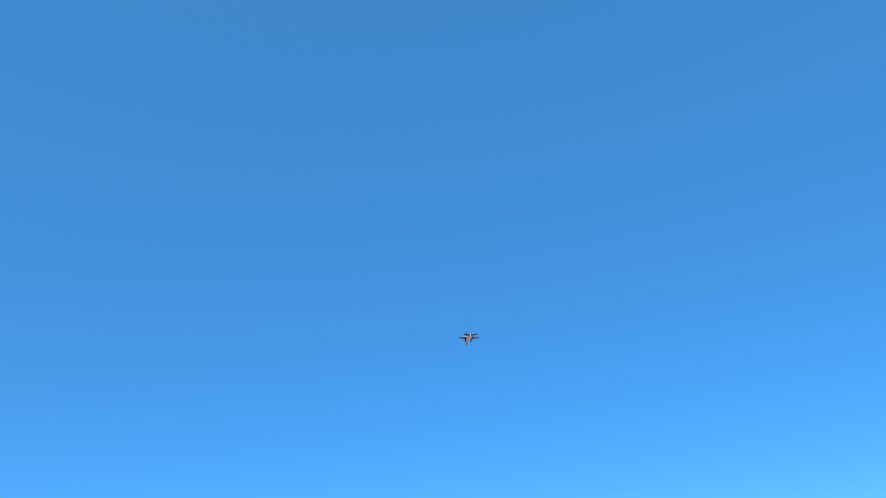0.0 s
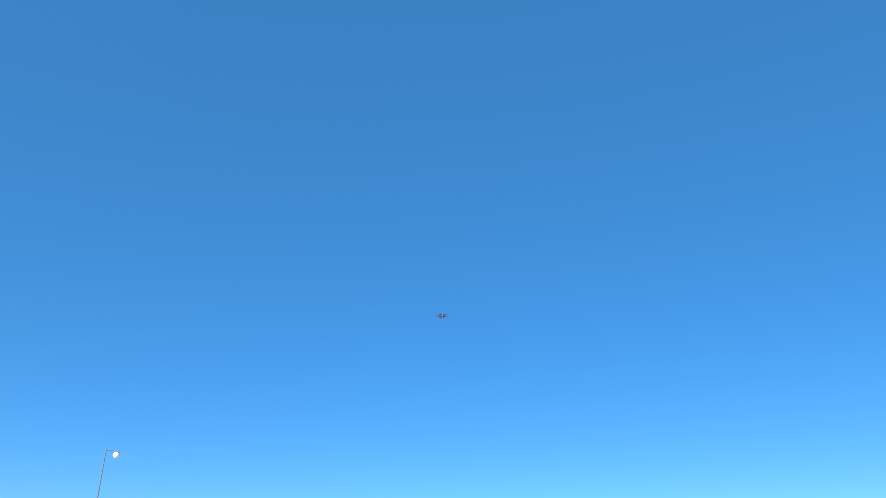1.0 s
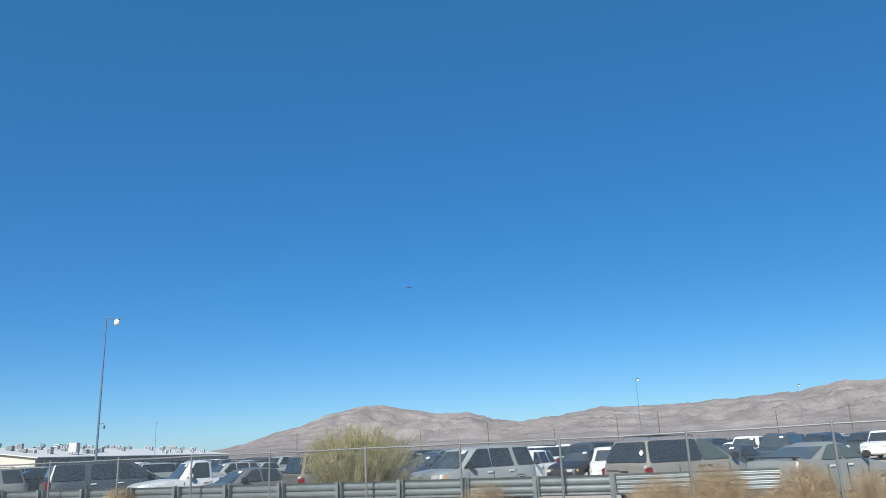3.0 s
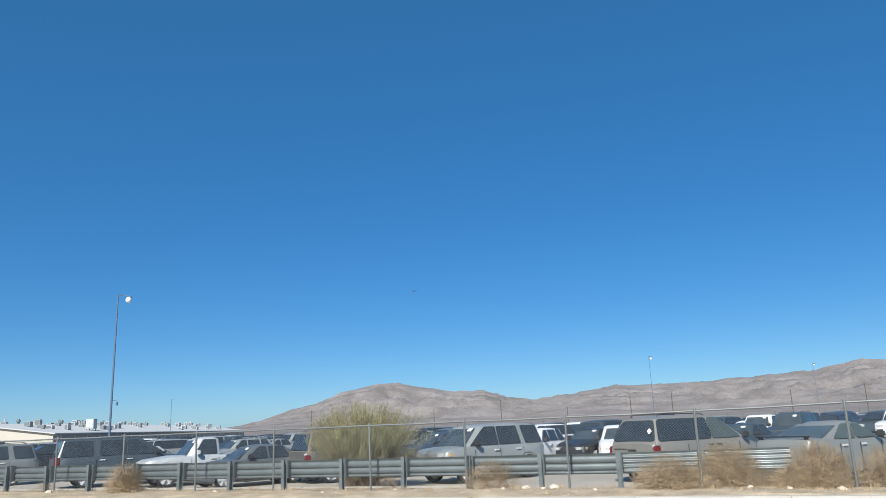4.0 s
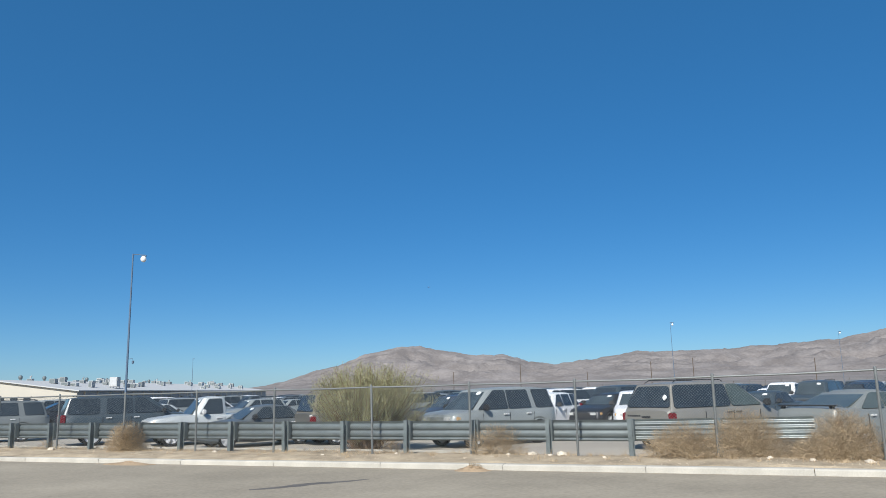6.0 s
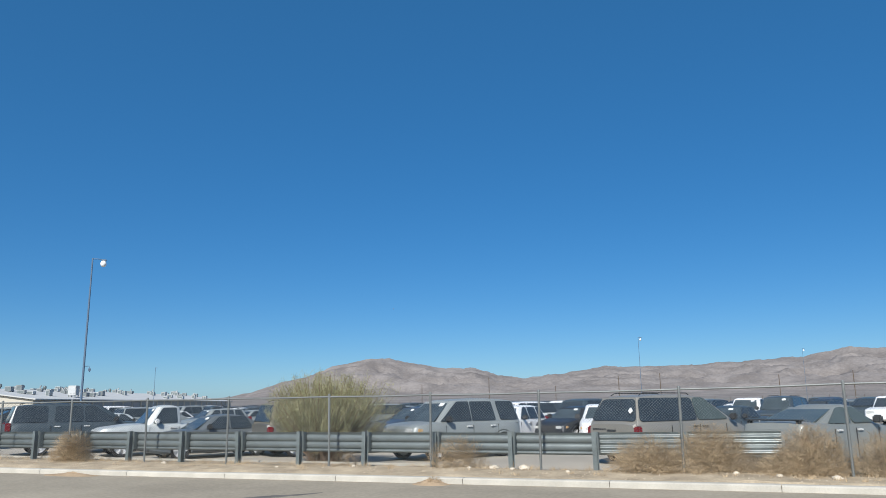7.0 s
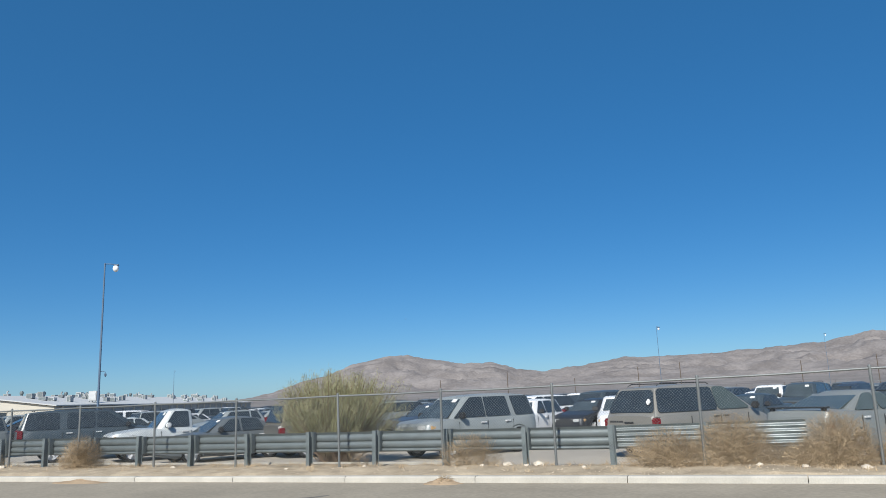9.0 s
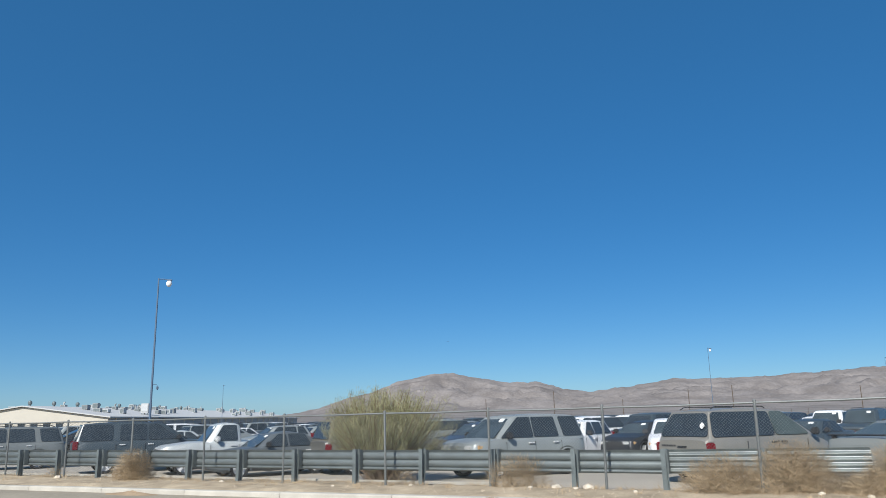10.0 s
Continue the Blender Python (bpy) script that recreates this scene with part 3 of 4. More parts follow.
SUV = dict(cat="suv", L=4.95, W=1.92, H=1.86, wheel=0.38, fx=1.52, rx=-1.48, clear=0.30, belt=1.14, cabin=(1.05, -2.40, 0.42, -2.18), tumble=0.26,
           top=[(-2.475, 1.08), (-2.3, 1.13), (1.0, 1.14), (1.3, 1.12), (2.2, 1.02), (2.40, 0.94), (2.475, 0.74)],
           windows=[(0.76, -0.29, 0.22, -0.28, "d"), (-0.33, -1.33, -0.32, -1.26, "d"), (-1.56, -2.28, -1.44, -2.12, "d")], handles=(-0.12, -1.12), seams=(0.85, -0.33, -1.36), tail=(0.85, 1.30), rack=True)
BIGSUV = dict(SUV, L=5.55, H=1.92, fx=1.75, rx=-1.60, W=2.0, belt=1.20, cabin=(1.50, -2.70, 0.46, -2.46), arch=0.07, corner=0.10,
              top=[(-2.775, 1.14), (-2.6, 1.19), (1.2, 1.20), (1.5, 1.18), (2.45, 1.08), (2.70, 1.0), (2.775, 0.78)],
              windows=[(1.16, -0.06, 0.30, -0.06, "d"), (-0.12, -1.12, -0.12, -1.10, "d"), (-1.38, -2.56, -1.36, -2.44, "d")], handles=(0.02, -1.02), seams=(1.02, -0.19, -1.26), tail=(0.90, 1.22))
VAN = dict(cat="minivan", L=5.05, W=1.98, H=1.76, wheel=0.34, fx=1.60, rx=-1.45, clear=0.22, belt=1.14, cabin=(1.98, -2.46, 0.66, -2.12), tumble=0.33, arch=0.07,
           top=[(-2.525, 1.08), (-2.40, 1.17), (1.5, 1.14), (1.9, 1.07), (2.3, 0.95), (2.47, 0.78), (2.525, 0.60)],
           windows=[(1.50, 0.10, 0.66, 0.13, "p"), (0.07, -2.36, 0.10, -2.14, "d")], handles=(0.30, -0.10), seams=(1.28, 0.06, -1.17), tail=(0.78, 1.04), rack=True, rear_sticker=True, corner=0.12, badge=True)
SEDAN = dict(cat="sedan", arch=0.075, L=4.75, W=1.80, H=1.45, wheel=0.32, fx=1.42, rx=-1.35, clear=0.20, belt=0.95, cabin=(0.92, -1.62, 0.18, -0.92), tumble=0.28,
             top=[(-2.375, 0.82), (-2.28, 0.97), (-1.6, 0.98), (-1.2, 0.96), (0.9, 0.95), (1.1, 0.93), (2.05, 0.80), (2.30, 0.70), (2.375, 0.52)],
             windows=[(0.58, -0.26, 0.04, -0.24, "d"), (-0.34, -1.16, -0.32, -0.92, "d")], handles=(-0.12, -1.0), seams=(0.72, -0.30, -1.22), tail=(0.68, 0.92))
HATCH = dict(SEDAN, L=4.5, H=1.60, belt=1.02, wheel=0.34, clear=0.24, cat="crossover", cabin=(0.95, -2.12, 0.25, -1.72), fx=1.38, rx=-1.30,
             top=[(-2.25, 0.92), (-2.15, 1.02), (0.9, 1.02), (1.15, 1.0), (1.95, 0.88), (2.18, 0.76), (2.25, 0.56)],
             windows=[(0.60, -0.24, 0.10, -0.22, "d"), (-0.32, -1.12, -0.30, -1.08, "d"), (-1.22, -1.86, -1.18, -1.60, "d")], tail=(0.82, 1.10), handles=(-0.1, -1.0), seams=(0.72, -0.28, -1.18))
PICKUP = dict(cat="pickup", L=5.5, W=1.95, H=1.80, wheel=0.37, fx=1.80, rx=-1.65, clear=0.32, belt=1.12, cabin=(1.02, -0.46, 0.46, -0.38), tumble=0.24,
              top=[(-2.75, 1.08), (-2.7, 1.10), (-0.45, 1.10), (1.2, 1.12), (1.5, 1.12), (2.45, 1.02), (2.68, 0.94), (2.75, 0.74)],
              windows=[(0.68, -0.30, 0.28, -0.27, "d")], handles=(-0.12,), seams=(0.80, -0.36), tail=(0.80, 1.10), mirror=CHROME)

SILVER = paint("silver", (0.262, 0.284, 0.278))
SUVGREY = paint("dusty_silver", (0.150, 0.166, 0.166))
GREYSIL = paint("grey_silver", (0.21, 0.222, 0.208))
CHAMPAGNE = paint("champagne", (0.222, 0.212, 0.186))
WHITE = paint("white", (0.72, 0.72, 0.71), 0.0)
CHARCOAL = paint("charcoal", (0.046, 0.064, 0.076))
BLACK = paint("black", (0.022, 0.025, 0.030))
DGREY = paint("dark_grey", (0.105, 0.120, 0.127))
GREENG = paint("grey_green", (0.10, 0.13, 0.13))
BLUE = paint("navy", (0.045, 0.06, 0.085))
PEARL = paint("pearl_white", (0.46, 0.485, 0.48), 0.15)
DTAN = paint("dusty_brown", (0.115, 0.112, 0.100))
SANDY = mat("dusty_sand_paint", (0.155, 0.142, 0.115), 0.75, 0.0, 0.15, 1.2, 40, spec=0.2)


def place(x, y, heading):
    """Stand at x, y; heading in degrees from +x, counter-clockwise."""
    return pose(x, y, LOT_Z, 0, 0, heading)


AX = 56.0


def short(spec, k):
    """The same vehicle, shorter by k."""
    d = dict(spec, L=spec["L"] * k, fx=spec["fx"] * k, rx=spec["rx"] * k)
    d["cabin"] = tuple(x * k for x in spec["cabin"])
    d["top"] = [(x * k, z) for x, z in spec["top"]]
    d["windows"] = [(a * k, b * k, c * k, e * k, g) for a, b, c, e, g in spec["windows"]]
    d["handles"], d["seams"] = tuple(x * k for x in spec["handles"]), tuple(x * k for x in spec["seams"])
    return d


car("suv", "silver-grey suv with dark windows parked behind the guardrail", dict(short(SUV, 1.09), H=1.82, tail=(0.52, 0.74)), SUVGREY, place(-32.1, 20.6, AX + 180))
car("suv", "dark charcoal full-size suv with tinted windows", short(BIGSUV, 0.99), CHARCOAL, place(-23.75, 21.5, AX))
car("pickup", "white single-cab pickup truck parked behind the guardrail", short(PICKUP, 0.90), PEARL, place(-19.65, 21.6, AX + 180))
car("sedan", "dark grey sedan parked beside a white pickup", dict(SEDAN), DGREY, place(-16.6, 20.7, AX + 186))
car("suv", "tan suv with dark rear glass half hidden behind a bush", dict(SUV, cabin_paint=SANDY, tail=(0.80, 1.02)), DTAN, place(-13.35, 22.9, AX))
car("suv", "silver suv with tinted rear windows and dented front", dict(SUV, L=4.6, H=1.86, rack=False, tail=(0.40, 0.58), grille=SILVER, fx=1.42, rx=-1.36, cabin=(1.46, -2.26, 0.60, -2.04), arch=0.06,
     top=[(-2.3, 1.08), (-2.15, 1.13), (1.2, 1.15), (1.4, 1.15), (2.05, 1.09), (2.22, 1.02), (2.3, 0.82)],
     windows=[(1.26, -0.03, 0.48, -0.02, "d"), (-0.07, -1.10, -0.06, -1.02, "d"), (-1.32, -2.12, -1.20, -1.96, "d")], handles=(0.12, -0.90), seams=(1.10, -0.05, -1.14)), SILVER, place(-8.0, 22.1, AX + 187))
car("minivan", "champagne-silver minivan with dark tinted windows", dict(short(VAN, 0.95), handle=TRIM, H=1.88), CHAMPAGNE, place(-1.13, 22.0, AX))
car("sedan", "silver sedan with a boot spoiler parked by tumbleweeds", dict(SEDAN, spoiler=True, rear_glass=DUSTG, H=1.56, belt=1.10, rw=0.1, cabin=(1.0, -1.95, 0.20, -0.52), corner=0.11, windows=[(0.66, -0.26, 0.10, -0.24, "p"), (-0.32, -1.34, -0.30, -0.66, "p")], top=[(-2.375, 0.98), (-2.28, 1.13), (-1.7, 1.15), (-1.2, 1.12), (0.9, 1.08), (1.1, 1.04), (2.05, 0.90), (2.30, 0.80), (2.375, 0.58)], sticker=False, tail=(0.60, 0.86), arch=0.085), GREYSIL, place(2.85, 20.6, AX))
car("crossover", "black crossover with a damaged front end", dict(HATCH, H=1.52, arch=0.09), BLACK, place(-6.35, 32.3, AX + 196))
car("crossover", "white crossover parked close beside a black one", dict(HATCH), WHITE, place(-4.94, 31.1, AX + 226))
car("sedan", "charcoal sedan parked beyond the minivan", dict(SEDAN), CHARCOAL, place(-0.05, 33.50, AX + 190))
car("pickup", "white pickup truck parked nose out beyond the minivan", dict(PICKUP), WHITE, place(0.53, 48.0, AX + 196))
car("suv", "dark suv with a pale windscreen sticker in the storage lot", dict(SUV), CHARCOAL, place(2.15, 44.5, AX + 198))
car("crossover", "dark crossover half hidden behind the bush", dict(HATCH), BLUE, place(-13.6, 31.2, AX + 186))
car("crossover", "white crossover parked behind the silver suv", dict(HATCH), WHITE, place(-8.6, 29.9, AX + 206))
car("sedan", "white sedan behind the dark full-size suv", dict(SEDAN, arch=0.08), PEARL, place(-32.7, 32.2, AX))
car("crossover", "silver crossover with roof rails behind the dark grey sedan", dict(HATCH, rack=True), SILVER, place(-30.3, 37.1, AX + 186))


# ---- lamp posts ----
def lamp_post(name, x, y, h, label, turn=0, near=True, globe=True):
    root = empty(name, label, "lamp post", pose(x, y, LOT_Z, 0, 0, turn))
    k = 1.0 if near else 0.5
    part("pole", tube(bmesh.new(), [(0, 0, 0), (0, 0, h * 0.5), (0, 0, h)], [0.085 * k, 0.07 * k, 0.05 * k], 12), POLEM, root)
    part("base", boxed(-0.25, 0.25, -0.25, 0.25, 0, 0.75, bevel=0.03), CONCRETE, root)
    a = 0.74 if near else 0.3
    part("arm", tube(bmesh.new(), [(0, 0, h - 0.05), (a * 0.5, 0, h - 0.04), (a, 0, h - 0.09)], 0.03, 8), POLEM, root)
    if not globe:
        return
    bm = bmesh.new()
    bmesh.ops.create_uvsphere(bm, u_segments=16, v_segments=10, radius=0.21 if near else 0.15)
    bmesh.ops.scale(bm, vec=(1, 1, 1.15), verts=bm.verts)
    g = part("globe", bm, LAMPW, root, "white globe lamp", smooth=True)
    g.matrix_basis = pose(a, 0, h - 0.38)
    part("fitting", boxed(a - 0.14, a + 0.2, -0.11, 0.11, h - 0.19, h - 0.06, bevel=0.03), POLEM, root)
    if near:
        part("camera_bracket", tube(bmesh.new(), [(0.04, 0, 4.62), (0.34, 0, 4.65), (0.38, 0, 4.52)], 0.02, 6), POLEM, root)
        part("camera_dome", boxed(0.30, 0.46, -0.08, 0.08, 4.25, 4.53, bevel=0.05), POLEM, root)


lamp_post("lamp_post", -42.4, 37.9, 12.36, "tall grey steel lamp post with a white globe", 40)
lamp_post("lamp_post", -15.0, 111.3, 10.9, "slim lamp post among the parked vehicles", 20, False)


# ---- long storage building with roof units ----
def building():
    C, u, v = Vector((-90.4, 72.7, 0)), Vector((-0.383, 0.924, 0)), Vector((-0.924, -0.383, 0))
    M = Matrix(((v.x, u.x, 0, C.x), (v.y, u.y, 0, C.y), (0, 0, 1, LOT_Z), (0, 0, 0, 1)))
    root = empty("warehouse", "long low cream metal building with a white roof", "building")
    Lb, Wd, eave, ridge = 94.0, 25.5, 3.0, 4.75
    for y in (0.0, Lb - 0.3):
        pts = [(0, 0), (Wd, 0), (Wd, eave), (Wd / 2, ridge), (0, eave)]
        bm = loft(bmesh.new(), [[(x, yy, z) for x, z in pts] for yy in (y, y + 0.3)])
        bmesh.ops.transform(bm, matrix=M, verts=bm.verts)
        part("gable_wall", bm, STUCCO, root, "cream gable wall")
    for x in (0.0, Wd - 0.3):
        part("side_wall", boxed(x, x + 0.3, 0.302, Lb - 0.302, 0, eave - 0.02, m=M), SHADEW, root, "side wall with shade put into its grey")
    for s in (0, 1):
        pts = [(-0.5, eave - 0.0), (Wd / 2, ridge + 0.06), (Wd / 2, ridge + 0.2), (-0.5, eave + 0.16)]
        if s:
            pts = [(Wd - x, z) for x, z in pts]
        bm = loft(bmesh.new(), [[(x, y, z) for x, z in pts] for y in (-0.4, Lb + 0.4)])
        bmesh.ops.transform(bm, matrix=M, verts=bm.verts)
        part("roof", bm, ROOFM, root, "white metal roof slope")
    # windows: hooded ones in the gable, a row along the side
    for k in range(7):
        x = 6.6 + 1.9 * k
        win = part("window", boxed(x, x + 1.0, -0.06, 0.05, 1.2, 2.4, m=M), GLASS, root)
        part("frame", boxed(x - 0.12, x + 1.12, -0.12, -0.062, 2.4, 2.56, m=M), STUCCO, win)
    for k in range(17):
        y = 6 + 5.0 * k
        win = part("window", boxed(-0.06, 0.05, y, y + 2.2, 1.0, 2.1, m=M), GLASS, root)
        part("frame", boxed(-0.10, -0.062, y - 0.1, y + 2.3, 2.1, 2.22, m=M), UNITM, win)
    for k in range(24):
        y = 2 + 3.8 * k
        part("pilaster", boxed(-0.16, -0.002, y - 0.12, y + 0.12, 0, eave - 0.05, m=M), STUCCO, root)
    # roof units, each a thing of its own
    rnd = random.Random(5)
    for k in range(74):
        y = 3 + rnd.uniform(0, 88)
        x = rnd.choice((3.2, 5.5, 8.0, 10.5, 11.8, 14.0, 17.0)) + rnd.uniform(-0.8, 0.8)
        zr = (eave + 0.16 + (ridge + 0.04 - eave) * (x + 0.5) / (Wd / 2 + 0.5)) if x < Wd / 2 else (ridge + 0.2 - (ridge + 0.04 - eave) * (x - Wd / 2) / (Wd / 2))
        w, d, h = rnd.uniform(0.6, 1.15), rnd.uniform(0.6, 1.2), rnd.uniform(0.4, 0.85)
        p = M @ Vector((x, y, zr - 0.12))
        unit = empty("rooftop_unit", "grey metal rooftop cooling unit on a white roof", "cooling unit", Matrix.Translation(p) @ pose(0, 0, 0, 0, 0, 22.5), "rooftop units")
        part("casing", boxed(-w / 2, w / 2, -d / 2, d / 2, 0.12, 0.12 + h, bevel=0.03), UNITM, unit)
        part("stand", boxed(-w / 2 + 0.06, w / 2 - 0.06, -d / 2 + 0.06, d / 2 - 0.06, 0, 0.118), TRIM, unit)
        part("louvre", boxed(-w / 2 + 0.1, w / 2 - 0.1, -d / 2 - 0.02, -d / 2 - 0.004, 0.2, 0.05 + h), GALV, unit)
        if k % 7 == 0:
            part("duct", tube(bmesh.new(), [(0, 0, h), (0, 0, h + 0.45), (0.2, 0, h + 0.55)], 0.11, 8), UNITM, unit)
    big = empty("rooftop_unit", "large white rooftop cooling unit", "cooling unit", Matrix.Translation(M @ Vector((2.2, 15.4, 3.30))) @ pose(0, 0, 0, 0, 0, 22.5), "rooftop units")
    part("casing", boxed(-0.62, 0.62, -0.62, 0.62, 0.5, 2.0, bevel=0.04), ROOFM, big)
    for dx in (-0.5, 0.5):
        for dy in (-0.5, 0.5):
            part("leg", boxed(dx - 0.05, dx + 0.05, dy - 0.05, dy + 0.05, 0.0, 0.499), GALV, big)
    part("louvre", boxed(-0.5, 0.5, -0.66, -0.624, 0.75, 1.75), UNITM, big)
    vent = None
    for y in (5, 11, 17.5, 24, 31, 38.5, 47, 57):
        m = Matrix.Translation(M @ Vector((Wd / 2 + 2.4, y, ridge - 0.25)))
        if vent is None:
            vent = empty("roof_vent", "grey turbine vent on the white metal roof", "roof vent", m, "roof vents")
            part("stem", tube(bmesh.new(), [(0, 0, 0), (0, 0, 0.8)], 0.18, 10), GALV, vent)
            part("cowl", tube(bmesh.new(), [(0, 0, 0.75), (0, 0, 0.85), (0, 0, 1.1), (0, 0, 1.28), (0, 0, 1.34)], [0.20, 0.30, 0.31, 0.20, 0.06], 12), GALV, vent, smooth=True)
        else:
            copy_thing(vent, m)


building()


# ---- the filled storage lot ----
def simple_car(name, label, spec, paintm):
    """The same forms in fewer parts, for vehicles farther back; built at the origin."""
    full = car(name, label, spec, paintm, None, False)
    panes = [o for o in full.children if "window" in o.name or "windscreen" in o.name]
    bm = bmesh.new()
    for o in panes:
        bm.from_mesh(o.data)
    for o in panes:
        bpy.data.objects.remove(o)
    part("glazing", bm, GLASS, full)
    for w in [o for o in full.children if o.name.startswith("wheel")]:
        bm = bmesh.new()
        bmesh.ops.create_cone(bm, cap_ends=True, segments=14, radius1=spec["wheel"], radius2=spec["wheel"], depth=0.22)
        bmesh.ops.transform(bm, matrix=pose(0, 0, 0, 90, 0, 0), verts=bm.verts)
        mb = w.matrix_basis.copy()
        for c in list(w.children):
            bpy.data.objects.remove(c)
        bpy.data.objects.remove(w)
        nw = part("wheel", bm, RUBBER, full)
        nw.matrix_basis = mb
    for s in (1, -1):
        part("tail_lamp", boxed(-spec["L"] / 2 - 0.01, -spec["L"] / 2 + 0.2, s * (spec["W"] / 2 - 0.27) - 0.09, s * (spec["W"] / 2 - 0.27) + 0.1, *spec["tail"]), REDL, full)
        zt = interp(spec["L"] / 2 - 0.2, spec["top"])
        part("headlamp", boxed(spec["L"] / 2 - 0.2, spec["L"] / 2 - 0.005, s * (spec["W"] / 2 - 0.42) - 0.2, s * (spec["W"] / 2 - 0.42) + 0.2, zt - 0.26, zt - 0.07), LAMPL, full)
    return full


HAND = [(-32.7, 21.0), (-26.5, 22.7), (-19.6, 21.8), (-16.2, 20.7), (-12.6, 22.9), (-8.3, 22.0), (-1.33, 22.2), (2.62, 22.6), (-6.35, 32.3), (-4.94, 31.1), (-8.6, 29.8), (-32.7, 32.2), (-30.3, 37.1), (-27.1, 31.0), (-13.6, 31.2)]


def fill_lot():
    rnd = random.Random(11)
    kinds = [("suv", SUV, "suv"), ("sedan", SEDAN, "sedan"), ("crossover", HATCH, "crossover"), ("pickup", PICKUP, "pickup truck"), ("minivan", VAN, "minivan")]
    colours = [(WHITE, "white", 4), (SILVER, "silver", 5), (CHARCOAL, "charcoal", 5), (BLACK, "black", 5), (DGREY, "dark grey", 4), (BLUE, "navy blue", 1), (GREENG, "grey-green", 1)]
    made = {}
    weights = [c[2] for c in colours]
    count = 0
    y = 31.5
    row = 0
    while y < 300 and count < 290:
        x = -1.32 * y - 4
        end = 0.20 * y + 8
        step = 3.1 if y < 120 else 4.4
        while x < end and count < 290:
            xx, yy = x + rnd.uniform(-0.25, 0.25), y + rnd.uniform(-0.5, 0.5)
            x += step
            if rnd.random() < (0.10 if y < 120 else 0.25):
                continue
            if any((xx - a) ** 2 + (yy - b) ** 2 < 20 for a, b in HAND) or (xx + 42.4) ** 2 + (yy - 37.9) ** 2 < 12 or (xx + 15) ** 2 + (yy - 111.3) ** 2 < 12:
                continue
            if xx > -3.5 and yy < 54:
                continue
            side = (xx + 90.4) * 0.924 + (yy - 72.7) * 0.383
            if side < 6:
                continue
            if -34 < xx < -12 and 44 < yy < 60 and rnd.random() < 0.4:
                continue
            kind = rnd.choices(kinds, (3, 5, 4, 2, 2))[0]
            col = rnd.choices(colours, weights)[0]
            key = (kind[0], col[1])
            m = place(xx, yy, AX + 12 + (180 if rnd.random() < 0.78 else 0) + rnd.uniform(-3, 3))
            if key not in made:
                made[key] = simple_car(kind[0], f"{col[1]} {kind[2]} in a row of the storage lot", kind[1], col[0])
                made[key].matrix_basis = m
            else:
                copy_thing(made[key], m)
            count += 1
        row += 1
        y += (6.4 if row % 2 else 9.5) if y < 110 else (7 if row % 2 else 13)
    return count


fill_lot()

lamp_post("lamp_post", 9.0, 166.0, 11.6, "slim lamp post at the far end of the lot", 30, False)
lamp_post("lamp_post", -87.5, 91.8, 8.0, "slim lamp post beside the long building", 30, False, False)


def utility_pole(x, y, h, arm):
    root = empty("utility_pole", "dark wooden utility pole beyond the storage lot", "utility pole", pose(x, y, -0.46, 0, 0, 60), "utility poles")
    part("pole", tube(bmesh.new(), [(0, 0, 0), (0, 0, h)], [0.12, 0.08], 8), WOODP, root)
    if arm:
        part("crossarm", boxed(-1.1, 1.1, -0.06, 0.06, h - 0.7, h - 0.55), WOODP, root)


for _px, _py, _h, _a in ((-110, 166, 8.0, 0), (-61.6, 177, 8.3, 0), (-84, 186, 7.2, 0), (-31.3, 186, 8.0, 0), (-21.6, 187, 8.6, 0), (4.6, 190, 7.6, 0), (19.8, 190, 8.2, 0), (-52, 205, 6.5, 0)):
    utility_pole(_px, _py, _h, _a)


def perimeter_fence():
    """Slim posts and two rails round the far side of the lot."""
    root = empty("perimeter_fence", "slim dark far fence round the storage lot", "fence")
    base = None
    for i in range(56):
        m = pose(-128 + 3.3 * i, 181, -0.46)
        if base is None:
            base = part("post", tube(bmesh.new(), [(0, 0, 0), (0, 0, 2.5), (0.12, -0.18, 2.85)], 0.045, 5), WOODP, root)
            base.matrix_basis = m
        else:
            share(base, "post", root, m)
    for z in (0.2, 1.9):
        part("rail", tube(bmesh.new(), [(-128, 181, z), (53.5, 181, z)], 0.03, 5), POSTM, root)


perimeter_fence()


